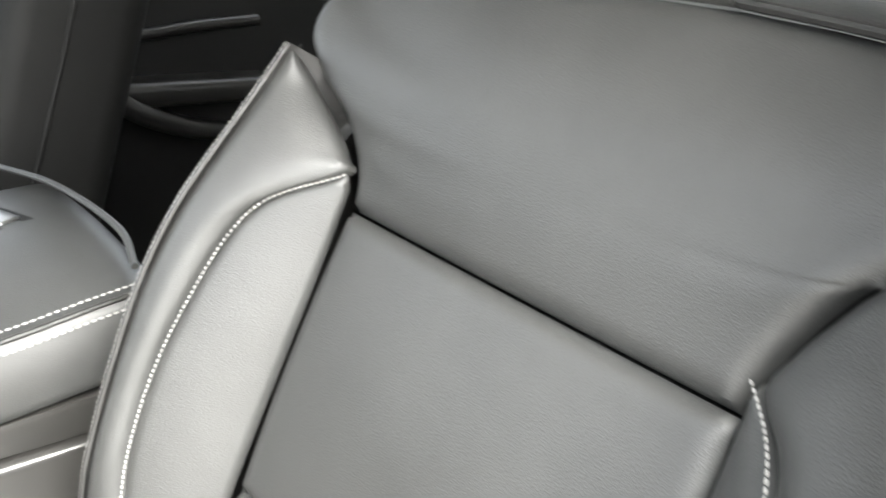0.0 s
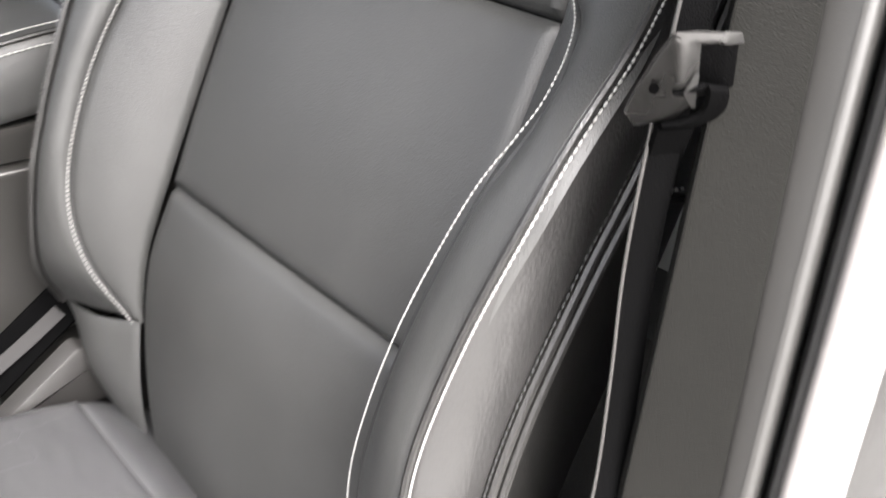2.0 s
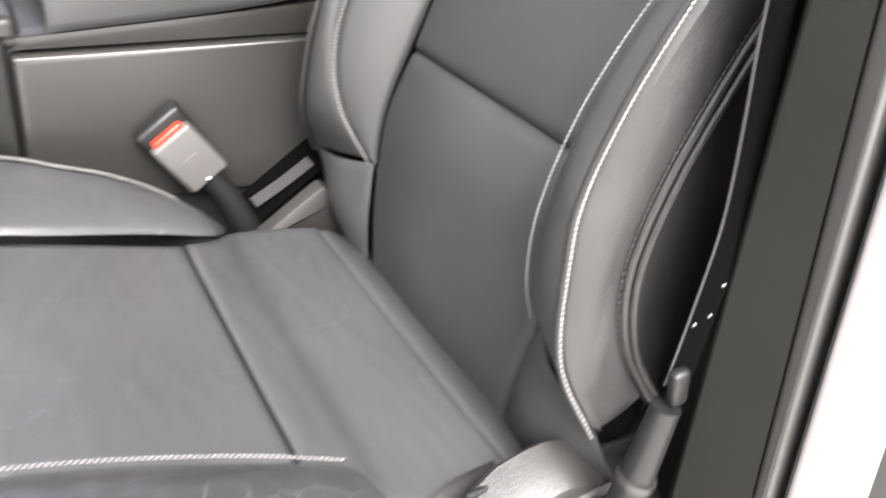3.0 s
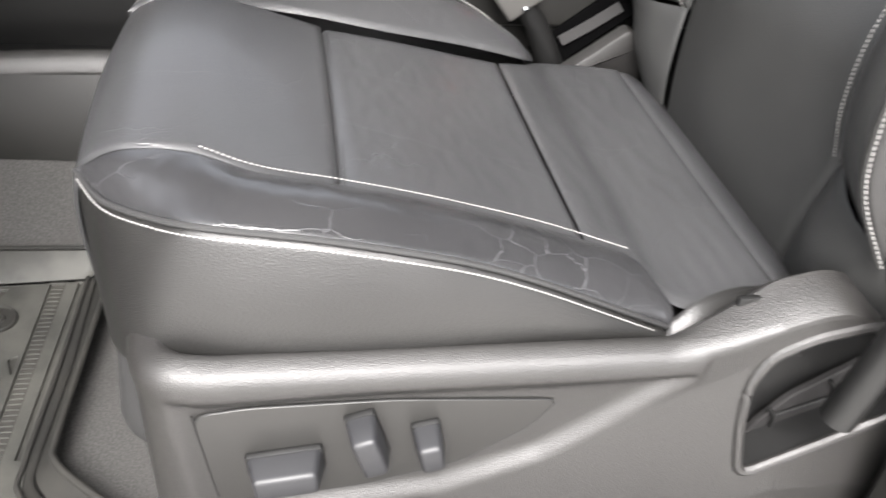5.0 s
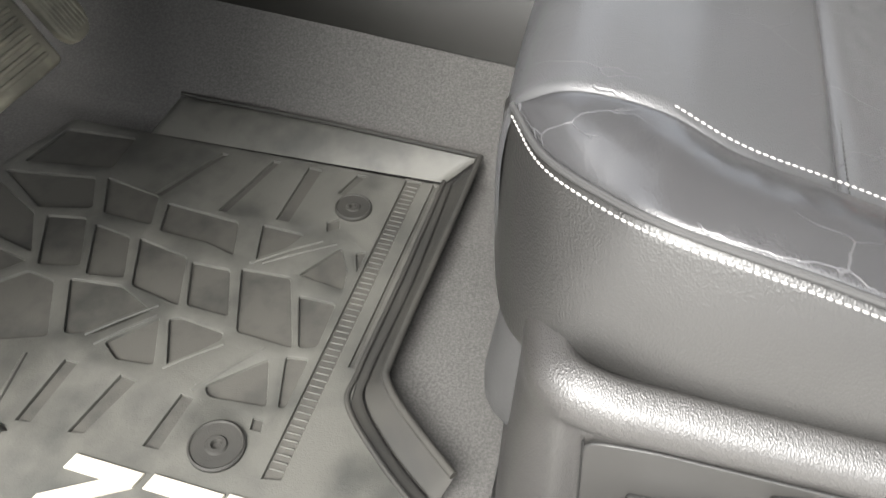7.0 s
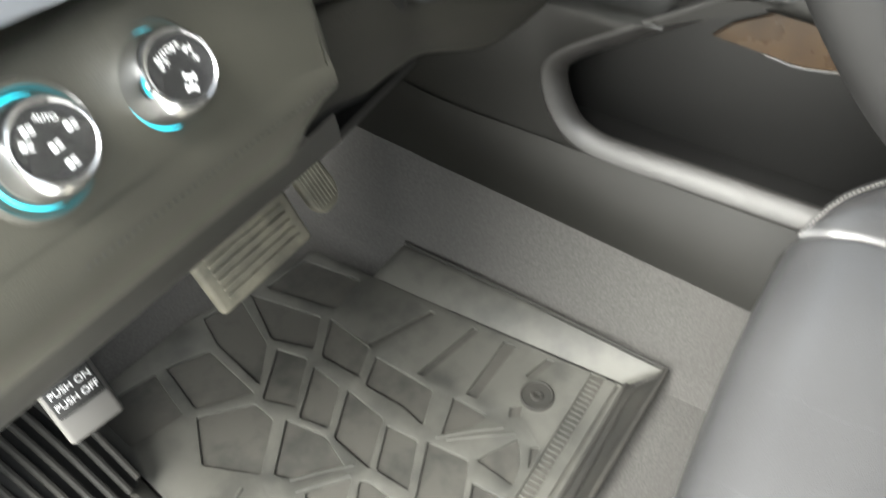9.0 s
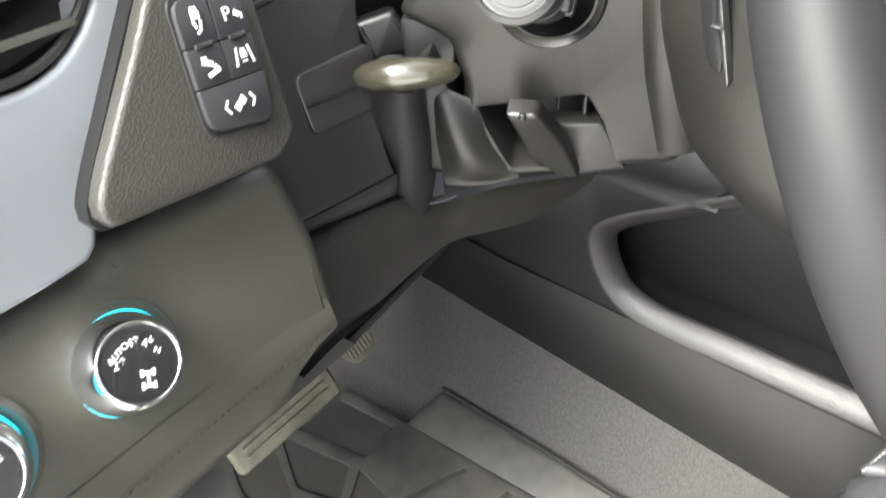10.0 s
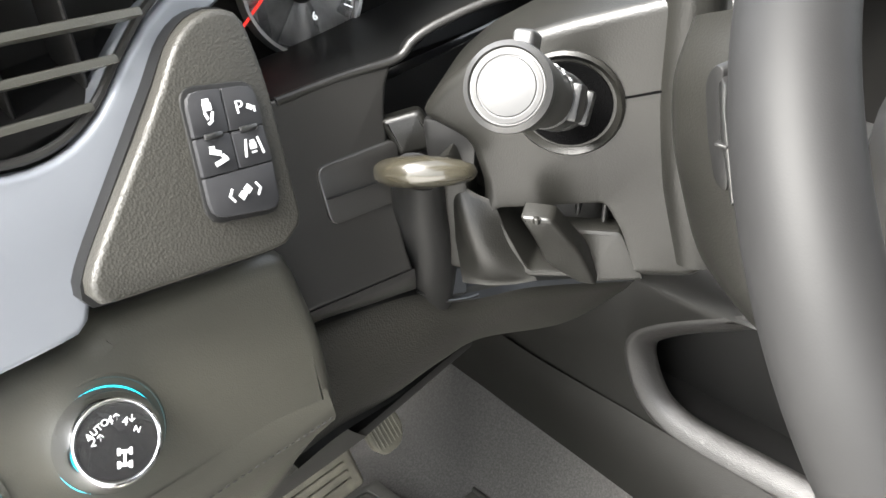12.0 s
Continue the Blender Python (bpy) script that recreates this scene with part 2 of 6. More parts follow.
def pillow(c0, c1, bulge=0.01, tuck=0.006, edge=0.012, nu=40, nv=24, out=(0, 0, 1), mid=None, wrinkle=0.0, seed=0.0, skip=(), flat=False):
    """An upholstered panel stretched between two edge curves: crowned, its border rolled into the seams. skip: borders left unrolled; mid: a curve its middle follows; flat: crown and roll along out, by true distance from the edges."""
    a, b = curve(c0, nu), curve(c1, nu)
    t = np.linspace(0, 1, nv)
    base = a[:, None] * (1 - t)[None, :, None] + b[:, None] * t[None, :, None]
    if mid is not None:
        base = base + (1 - np.abs(2 * t - 1) ** 5)[None, :, None] * (curve(mid, nu) - (a + b) / 2)[:, None]
    du, dv = np.gradient(base, axis=0), np.gradient(base, axis=1)
    n = np.cross(du, dv)
    n /= np.linalg.norm(n, axis=-1, keepdims=True) + 1e-9
    if (n.mean((0, 1)) @ np.array(out)) < 0:
        n = -n
    lu = np.linalg.norm(du, axis=-1).sum(0).mean()
    lv = np.linalg.norm(dv, axis=-1).sum(1)
    s = np.linspace(0, 1, nu)
    far = np.full((nu, nv), 9.0)
    if "a" not in skip:
        far = np.minimum(far, t[None] * lv[:, None])
    if "b" not in skip:
        far = np.minimum(far, (1 - t)[None] * lv[:, None])
    if "start" not in skip:
        far = np.minimum(far, (s * lu)[:, None])
    if "end" not in skip:
        far = np.minimum(far, ((1 - s) * lu)[:, None])
    if flat:
        n = np.broadcast_to(np.array(out, float) / np.linalg.norm(out), base.shape)
        rim = np.concatenate([curve(c0, 240), curve(c1, 240), base[0], base[-1]])
        far = np.array([np.linalg.norm(rim[:, None] - row[None], axis=-1).min(0) for row in base])
    k = 1 - np.clip(far / edge, 0, 1)
    roll = -tuck * (1 - np.sqrt(np.clip(1 - k * k, 0, 1)))
    crown = bulge * np.sin(np.pi * t)[None] * np.sqrt(np.clip(np.sin(np.pi * np.clip(s, 0.04, 0.96)), 0, 1))[:, None]
    h = roll + crown
    if wrinkle:
        for i in range(nu):
            for j in range(nv):
                p = Vector(base[i, j])
                w = noise.noise(Vector((p.x * 30 + seed, p.y * 70, p.z * 30))) + 0.5 * noise.noise(Vector((p.x * 90, p.y * 160 + seed, p.z * 80)))
                h[i, j] += wrinkle * w * min(1.0, far[i, j] / 0.02)
    pts = base + n * h[..., None]
    bm = bmesh.new()
    grid(bm, pts)
    return bm


def mirror(points):
    return [(-x, y, z) for x, y, z in points]


def tube(points, radius, segs=8, count=0, cap=True, flat=1.0):
    """A round bar along a curve; radius may be one number or one for each sample."""
    p = curve(points, count) if count else np.array(points, float)
    tan = np.gradient(p, axis=0)
    tan /= np.linalg.norm(tan, axis=1, keepdims=True) + 1e-12
    ref = np.array([0.0, 0.0, 1.0]) if abs(tan[:, 2]).mean() < 0.85 else np.array([1.0, 0.0, 0.0])
    rr = np.atleast_1d(np.array(radius, float))
    rad = np.interp(np.linspace(0, 1, len(p)), np.linspace(0, 1, len(rr)), rr)
    rings = []
    for i in range(len(p)):
        u = np.cross(tan[i], ref)
        u /= np.linalg.norm(u)
        v = np.cross(u, tan[i])
        ang = np.arange(segs) * 2 * np.pi / segs
        rings.append(p[i] + rad[i] * (np.cos(ang)[:, None] * u + flat * np.sin(ang)[:, None] * v))
    bm = bmesh.new()
    vs = grid(bm, np.array(rings), closed=True)
    if cap:
        bm.faces.new(vs[0][::-1])
        bm.faces.new(vs[-1])
    return bm


def stitches(points, pitch=0.0062, length=0.0045, radius=0.0011, lift=0.0, slant=0.0):
    """A row of thread stitches along a curve, each a small bead."""
    p = curve(points, 400)
    far = np.r_[0, np.cumsum(np.linalg.norm(np.diff(p, axis=0), axis=1))]
    bm = bmesh.new()
    for d in np.arange(pitch / 2, far[-1], pitch):
        a = np.array([np.interp(d - length / 2, far, p[:, k]) for k in range(3)])
        b = np.array([np.interp(d + length / 2, far, p[:, k]) for k in range(3)])
        a[2] += lift - slant
        b[2] += lift + slant
        ax = Vector(b - a).normalized()
        u = ax.orthogonal().normalized()
        v = ax.cross(u)
        rings = []
        for q, r in ((a, 0.45), (a * 0.75 + b * 0.25, 1.0), (a * 0.25 + b * 0.75, 1.0), (b, 0.45)):
            rings.append([np.array(q) + radius * r * (np.cos(g) * np.array(u) + np.sin(g) * np.array(v)) for g in np.arange(5) * 2 * np.pi / 5])
        vs = grid(bm, np.array(rings), closed=True)
        bm.faces.new(vs[0][::-1])
        bm.faces.new(vs[-1])
    return bm


def rbox(size, bevel=0.003, segs=3, at=(0, 0, 0), turn=None):
    bm = bmesh.new()
    bmesh.ops.create_cube(bm, size=1)
    bmesh.ops.scale(bm, vec=size, verts=bm.verts)
    if bevel:
        bmesh.ops.bevel(bm, geom=bm.edges[:], offset=min(bevel, min(size) * 0.45), segments=segs, profile=0.5, affect="EDGES")
    bmesh.ops.transform(bm, matrix=Matrix.Translation(at) @ (turn or Matrix.Identity(4)), verts=bm.verts)
    return bm


def slab(outline, depth, bevel=0.004, segs=3, holes=(), hole_bevel=None):
    """A plate: a flat outline in space (3D points on about one plane), with holes, thickened by the vector depth away from its face."""
    bm = bmesh.new()
    loops = []
    for loop in (outline, *holes):
        vs = [bm.verts.new(p) for p in loop]
        es = [bm.edges.new((vs[i], vs[(i + 1) % len(vs)])) for i in range(len(vs))]
        loops.append(es)
    bmesh.ops.triangle_fill(bm, edges=[e for es in loops for e in es], use_beauty=True, use_dissolve=False)
    bmesh.ops.dissolve_limit(bm, angle_limit=0.02, verts=bm.verts, edges=[e for e in bm.edges if len(e.link_faces) == 2]) if not holes else None
    front = bm.faces[:]
    rim = [e for e in bm.edges if len(e.link_faces) == 1]
    inner = set(e for es in loops[1:] for e in es if e.is_valid)
    ret = bmesh.ops.extrude_face_region(bm, geom=front)
    moved = [g for g in ret["geom"] if isinstance(g, bmesh.types.BMVert)]
    bmesh.ops.translate(bm, vec=Vector(depth), verts=moved)
    if bevel:
        still = [e for e in rim if e.is_valid]
        if hole_bevel is not None:
            bmesh.ops.bevel(bm, geom=[e for e in still if e in inner], offset=hole_bevel, segments=2, profile=0.5, affect="EDGES", clamp_overlap=True)
            still = [e for e in still if e.is_valid and e not in inner]
        bmesh.ops.bevel(bm, geom=still, offset=bevel, segments=segs, profile=0.5, affect="EDGES", clamp_overlap=False)
    return bm


def rounded(points, radius, steps=4):
    """An outline with its corners rounded, all alike or each by its own radius."""
    p = [Vector(q) for q in points]
    out = []
    for i in range(len(p)):
        a, b, c = p[i - 1], p[i], p[(i + 1) % len(p)]
        r = min(radius[i] if isinstance(radius, tuple) else radius, (a - b).length * 0.45, (c - b).length * 0.45)
        s, e = b + (a - b).normalized() * r, b + (c - b).normalized() * r
        for k in range(steps + 1):
            t = k / steps
            out.append(((1 - t) ** 2) * s + 2 * t * (1 - t) * b + t * t * e)
    return out


def lathe(profile, segs=40, at=(0, 0, 0), axis=(0, 0, 1)):
    """A turned body: rows of (radius, height) along the axis."""
    bm = bmesh.new()
    ang = np.arange(segs) * 2 * np.pi / segs
    pts = np.array([[(r * np.cos(g), r * np.sin(g), h) for g in ang] for r, h in profile])
    vs = grid(bm, pts, closed=True)
    bm.faces.new(vs[0][::-1])
    bm.faces.new(vs[-1])
    m = Matrix.Translation(at) @ Vector(axis).to_track_quat("Z", "Y").to_matrix().to_4x4()
    bmesh.ops.transform(bm, matrix=m, verts=bm.verts)
    return bm


def plate(point, normal, up=(0, 0, 1)):
    """Axes of a face: origin, right and up along it, and its normal."""
    n = Vector(normal).normalized()
    r = Vector(up).cross(n).normalized()
    return Vector(point), r, n.cross(r).normalized(), n


def on(fr, u, v, w=0.0):
    return fr[0] + fr[1] * u + fr[2] * v + fr[3] * w


def words(text, fr, u, v, size, mat, parent, lift=0.0006, turn=0.0):
    """Raised lettering in the built-in font on a face."""
    c = bpy.data.curves.new("lettering", "FONT")
    c.body, c.size, c.extrude, c.align_x, c.align_y = text, size, 0.0002, "CENTER", "CENTER"
    tmp = bpy.data.objects.new("lettering", c)
    scene.collection.objects.link(tmp)
    dg = bpy.context.evaluated_depsgraph_get()
    me = bpy.data.meshes.new_from_object(tmp.evaluated_get(dg))
    bpy.data.objects.remove(tmp)
    rot = Matrix((fr[1], fr[2], fr[3])).transposed().to_4x4()
    me.transform(Matrix.Translation(on(fr, u, v, lift)) @ rot @ Matrix.Rotation(radians(turn), 4, "Z"))
    bm = bmesh.new()
    bm.from_mesh(me)
    return part("lettering", bm, mat, parent, smooth=False)


# ---- driver's seat ----
BACK = (Vector((0, -0.638, 0.524)), Vector((0, -0.350, 0.935)), Vector((0, 0.935, 0.350)))


def bk(x, h, off):
    """A place on the backrest: across, up along it, and out of its face."""
    return tuple(BACK[0] + Vector((x, 0, 0)) + BACK[1] * (h * 1.054 if h > 0 else h) + BACK[2] * off)


def build_cushion(seat):
    stitch = [(-0.151, -0.087, 0.399), (-0.159, -0.130, 0.386), (-0.162, -0.190, 0.375), (-0.165, -0.260, 0.360),
              (-0.176, -0.350, 0.340), (-0.188, -0.424, 0.319), (-0.210, -0.444, 0.306), (-0.231, -0.454, 0.295), (-0.241, -0.450, 0.285)]
    nose = [(-0.145, 0.001, 0.379), (-0.145, -0.022, 0.396), (-0.148, -0.050, 0.402), (-0.151, -0.087, 0.399)]
    seam = [(-0.145, 0.001, 0.379), (-0.185, -0.023, 0.380), (-0.214, -0.058, 0.385), (-0.235, -0.097, 0.390), (-0.245, -0.170, 0.385),
            (-0.250, -0.246, 0.372), (-0.250, -0.288, 0.360), (-0.250, -0.332, 0.343), (-0.247, -0.382, 0.318), (-0.241, -0.446, 0.284)]
    far_seam = [(0.145, 0.001, 0.379), (0.195, -0.020, 0.392), (0.235, -0.058, 0.402), (0.265, -0.097, 0.405), (0.282, -0.170, 0.402), (0.276, -0.250, 0.388),
                (0.268, -0.290, 0.378), (0.256, -0.336, 0.368), (0.250, -0.395, 0.338), (0.238, -0.449, 0.290)]
    foot = [(-0.138, 0.002, 0.250), (-0.205, -0.016, 0.262), (-0.240, -0.045, 0.270), (-0.258, -0.092, 0.280), (-0.264, -0.150, 0.285),
            (-0.264, -0.240, 0.285), (-0.262, -0.290, 0.283), (-0.260, -0.335, 0.281), (-0.258, -0.385, 0.278), (-0.252, -0.446, 0.276)]
    inner = nose + stitch[1:]
    near_seam = seam
    for side, flip in (("near", lambda p: p), ("far", mirror)):
        seam = near_seam if side == "near" else mirror(far_seam)
        part("bolster", pillow(flip(inner), flip(seam), bulge=0.012, tuck=0.003, edge=0.008, nu=130, nv=26, wrinkle=0.0009 if side == "near" else 0.0006,
                               out=(0, 0, 1)), LEATHER_WORN if side == "near" else LEATHER_SEAT, seat, "creased black leather bolster")
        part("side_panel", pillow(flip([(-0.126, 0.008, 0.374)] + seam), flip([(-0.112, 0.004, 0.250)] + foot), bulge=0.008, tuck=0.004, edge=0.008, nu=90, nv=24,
                                  out=(-1, 0.4, 0) if side == "near" else (1, 0.4, 0), skip=("b", "start")), LEATHER_SHADED, seat)
        up = [(x * 0.990, y, z + 0.0035) for x, y, z in stitch]
        if side == "near":
            part("stitching", stitches(flip(up[:-3]), pitch=0.0042, length=0.0030, radius=0.00062), THREAD, seat, "white contrast stitching")
        low = [(x * 1.022, y, z - 0.004) for x, y, z in seam] if side == "near" else [(x * 0.985, y, z + 0.004) for x, y, z in seam]
        part("stitching", stitches(flip(low), pitch=0.0043, length=0.0032, radius=0.00072), THREAD, seat, "white contrast stitching")
        part("welt", tube(flip([(x * 1.006, y, z + 0.0015) for x, y, z in seam]), 0.0024, 8, 120), SEAM, seat, "black leather welt")
    # centre panels, front to back
    front = [(-0.158, -0.006, 0.235), (-0.156, 0.003, 0.290), (-0.150, 0.007, 0.345), (-0.145, 0.001, 0.379), (-0.145, -0.022, 0.396),
             (-0.148, -0.050, 0.402), (-0.151, -0.087, 0.399), (-0.158, -0.130, 0.385), (-0.160, -0.190, 0.366)]
    middle = [(-0.160, -0.190, 0.366), (-0.164, -0.260, 0.353), (-0.172, -0.350, 0.331), (-0.178, -0.396, 0.319)]
    rear = [(-0.178, -0.396, 0.319), (-0.200, -0.436, 0.307), (-0.228, -0.462, 0.296), (-0.226, -0.515, 0.294), (-0.214, -0.560, 0.294)]
    tail = [(-0.214, -0.560, 0.294), (-0.214, -0.585, 0.282), (-0.212, -0.630, 0.250)]
    part("front_panel", pillow(front, mirror(front), bulge=0.006, tuck=0.004, edge=0.010, nu=90, nv=70, out=(0, 0.3, 1), skip=("start",)), LEATHER_SEAT, seat)
    part("centre_panel", pillow(middle, mirror(middle), bulge=-0.004, tuck=0.010, edge=0.016, nu=60, nv=70, wrinkle=0.0007), LEATHER_SEAT, seat)
    part("rear_panel", pillow(rear, mirror(rear), bulge=-0.002, tuck=0.004, edge=0.014, nu=50, nv=60, wrinkle=0.0008), LEATHER_SEAT, seat)
    part("tail_roll", pillow(tail, mirror(tail), bulge=0.004, tuck=0.006, edge=0.012, nu=24, nv=50), LEATHER_SEAT, seat)
    part("stitching", stitches([(-0.150, -0.1945, 0.3695), (-0.075, -0.1965, 0.3665), (0, -0.198, 0.3655), (0.075, -0.1965, 0.3665), (0.150, -0.1945, 0.3695)],
                               pitch=0.0045, length=0.0030, radius=0.0006, lift=-0.005), SEAM, seat)
    part("core", rbox((0.46, 0.58, 0.16), 0.04, 4, (0, -0.30, 0.195), Matrix.Rotation(radians(6), 4, "X")), SEAM, seat, "black foam core")
    # pale lining that shows behind the bolster's end
    part("lining", pillow([(-0.240, -0.446, 0.289), (-0.234, -0.470, 0.303), (-0.222, -0.505, 0.306), (-0.212, -0.545, 0.300)],
                          [(-0.266, -0.440, 0.266), (-0.268, -0.475, 0.268), (-0.268, -0.515, 0.270), (-0.268, -0.560, 0.270)], bulge=0.001, tuck=0.002, edge=0.005, nu=30, nv=16,
                          out=(-1, 0, 0.6)), LEATHER_SHADED, seat, "dark grey vinyl lining")
    part("stitching", stitches([(-0.246, -0.452, 0.292), (-0.240, -0.472, 0.302), (-0.228, -0.505, 0.305), (-0.218, -0.535, 0.300)], 0.0045, 0.0030, 0.0004, lift=0.002), SEAM, seat)


def build_backrest(seat):
    insert = [(0.157, 0.213, 0), (0.160, 0.140, 0.002), (0.162, 0.070, 0.002), (0.163, 0.0, 0)]
    low = [(0.163, 0.0, 0), (0.166, -0.070, -0.002), (0.163, -0.135, -0.016), (0.152, -0.20, -0.034), (0.140, -0.27, -0.060)]
    lens_in = [(0.158, 0.226, 0.001), (0.160, 0.140, 0.0), (0.162, 0.070, 0.0), (0.163, 0.0, 0.0), (0.165, -0.070, -0.003), (0.164, -0.137, -0.016)]
    crest_near = [(0.161, 0.232, 0.004), (0.1755, 0.220, 0.011), (0.1865, 0.210, 0.0205), (0.1955, 0.198, 0.0305), (0.2045, 0.186, 0.0435), (0.2085, 0.168, 0.053), (0.207, 0.150, 0.060), (0.199, 0.114, 0.067), (0.191, 0.042, 0.071), (0.183, -0.033, 0.058), (0.175, -0.092, 0.029), (0.162, -0.138, -0.014)]
    crest_far = [(0.161, 0.236, 0.006), (0.200, 0.190, 0.044), (0.211, 0.110, 0.062), (0.213, 0.034, 0.066), (0.208, -0.038, 0.057), (0.196, -0.094, 0.030), (0.172, -0.139, -0.016)]
    arc_near = [(0.227, 0.301, 0.019), (0.208, 0.2975, 0.014), (0.190, 0.2860, 0.011), (0.177, 0.2675, 0.008), (0.167, 0.249, 0.006)]
    arc_far = [(0.232, 0.303, 0.038), (0.214, 0.286, 0.018), (0.186, 0.265, 0.010), (0.167, 0.248, 0.006)]
    outer_near = [(0.229, 0.300, 0.022), (0.232, 0.262, 0.032), (0.238, 0.234, 0.046), (0.2465, 0.199, 0.066), (0.249, 0.160, 0.084), (0.247, 0.123, 0.091), (0.238, 0.061, 0.089), (0.234, 0.0, 0.083), (0.239, -0.044, 0.074),
                  (0.253, -0.120, 0.046), (0.276, -0.168, 0.0)]
    outer_far = [(0.235, 0.304, 0.040), (0.233, 0.256, 0.056), (0.236, 0.183, 0.078), (0.238, 0.123, 0.086), (0.237, 0.061, 0.086), (0.238, 0.0, 0.081)] + outer_near[8:]
    side = [(0.230, 0.297, -0.022), (0.246, 0.235, 0.0), (0.255, 0.150, 0.024), (0.257, 0.100, 0.034), (0.258, 0.020, 0.038), (0.263, -0.044, 0.032), (0.275, -0.092, 0.012), (0.284, -0.128, -0.032)]
    rear = [(0.195, 0.305, -0.130), (0.208, 0.240, -0.125), (0.220, 0.150, -0.115), (0.226, 0.050, -0.110), (0.230, -0.050, -0.105), (0.240, -0.170, -0.100)]
    shoulder_near = [(0.155, 0.214, 0.001), (0.162, 0.238, 0.002), (0.175, 0.266, 0.005), (0.189, 0.2860, 0.009), (0.208, 0.2980, 0.012), (0.227, 0.3015, 0.015), (0.226, 0.324, 0.012), (0.216, 0.352, 0.006),
                     (0.188, 0.374, 0.0), (0.148, 0.382, -0.004), (0.070, 0.388, -0.006)]
    shoulder_far = [(0.155, 0.214, 0.001), (0.163, 0.240, 0.002), (0.184, 0.266, 0.006), (0.213, 0.287, 0.012), (0.236, 0.303, 0.022), (0.250, 0.322, 0.024), (0.250, 0.350, 0.018),
                    (0.222, 0.374, 0.004), (0.150, 0.386, -0.004), (0.070, 0.388, -0.006)]
    cap = [(0.236, 0.300, -0.030), (0.234, 0.340, -0.040), (0.226, 0.378, -0.052), (0.190, 0.404, -0.058), (0.150, 0.414, -0.062), (0.070, 0.420, -0.066)]

    def place(pts, sign, lift=0.0):
        return [bk(sign * x, h, off + lift) for x, h, off in pts]

    face = BACK[2]
    part("insert", pillow(place(insert, -1), place(insert, 1), bulge=0.006, tuck=0.008, edge=0.014, nu=50, nv=60, out=face), LEATHER, seat)
    part("lower_panel", pillow(place(low, -1), place(low, 1), bulge=0.012, tuck=0.008, edge=0.016, nu=50, nv=60, out=face, skip=("end",)), LEATHER, seat)
    part("upper_panel", pillow(place(shoulder_near, -1), place(shoulder_far, 1), bulge=0.008, tuck=0.013, edge=0.015, flat=True, mid=[bk(0, h, o) for h, o in ((0.214, 0.002), (0.250, 0.006), (0.290, 0.008), (0.330, 0.006), (0.365, 0.0), (0.388, -0.006))], nu=60, nv=80, out=face), LEATHER, seat)
    part("top_cap", pillow(place(shoulder_near[6:], -1), place(cap[1:], -1), bulge=0.004, tuck=0.002, edge=0.006, nu=40, nv=12, out=BACK[1]), LEATHER_SHADED, seat)
    part("top_cap", pillow(place(shoulder_far[6:], 1), place(cap[1:], 1), bulge=0.004, tuck=0.002, edge=0.006, nu=40, nv=12, out=BACK[1]), LEATHER_SHADED, seat)
    part("top_cap", pillow(place([shoulder_near[-1], cap[-1]], -1), place([shoulder_near[-1], cap[-1]], 1), bulge=0.0, tuck=0.002, edge=0.006, nu=12, nv=30, out=BACK[1]),
         LEATHER_SHADED, seat)
    part("stitching", stitches(place([(x * 1.02, h + 0.004, off - 0.002) for x, h, off in shoulder_near[5:]], -1), 0.0041, 0.0031, 0.0006), THREAD, seat, "white contrast stitching")
    part("welt", tube(place([(x + 0.001, h + 0.001, off) for x, h, off in shoulder_near[5:]], -1), 0.0030, 8, 60), LEATHER_SHADED, seat, "black leather welt")
    for sign, out in ((-1, (-1, 0.6, 0)), (1, (1, 0.6, 0))):
        inward = (-sign, 1.0, 0.3)
        crest, arc, outer = (crest_near, arc_near, outer_near) if sign < 0 else (crest_far, arc_far, outer_far)
        flank = [(x - (0.006 if sign < 0 else 0.024), h, off - (0.0 if sign < 0 else 0.015)) for x, h, off in side]
        part("inner_bolster", pillow(place(lens_in, sign), place(crest, sign), bulge=0.005, tuck=0.004, edge=0.007, nu=80, nv=22, out=inward), LEATHER, seat)
        part("outer_bolster", pillow(place(arc + crest, sign), place(outer, sign), bulge=0.008, tuck=0.009, edge=0.013, nu=120, nv=30, out=face, wrinkle=0.0003), LEATHER, seat)
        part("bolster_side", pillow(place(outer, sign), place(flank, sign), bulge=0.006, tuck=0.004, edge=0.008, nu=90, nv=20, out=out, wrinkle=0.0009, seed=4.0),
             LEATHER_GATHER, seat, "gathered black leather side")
        part("side_panel", pillow(place(flank, sign), place(rear, sign), bulge=0.006, tuck=0.003, edge=0.008, nu=60, nv=20, out=out, skip=("b",)), LEATHER_SHADED, seat)
        bottom = [(0.164, -0.137, -0.014), (0.215, -0.155, 0.002), (0.275, -0.166, 0.0)]
        under = [(0.150, -0.260, -0.055), (0.210, -0.250, -0.050), (0.285, -0.225, -0.080)]
        part("bolster_base", pillow(place(bottom, sign), place(under, sign), bulge=0.014, tuck=0.003, edge=0.008, nu=30, nv=20, out=face), LEATHER, seat)
        part("stitching", stitches(place([(x - 0.003, h, off + 0.0030) for x, h, off in crest], sign), 0.0040, 0.0030, 0.00066), THREAD, seat, "white contrast stitching")
        part("stitching", stitches(place([(x + 0.004, h, off + 0.0015) for x, h, off in outer], sign), 0.0041, 0.0031, 0.00075), THREAD, seat, "white contrast stitching")
        part("welt", tube(place(outer, sign, 0.0012), 0.0024, 8, 110), LEATHER_SHADED, seat, "black leather welt")
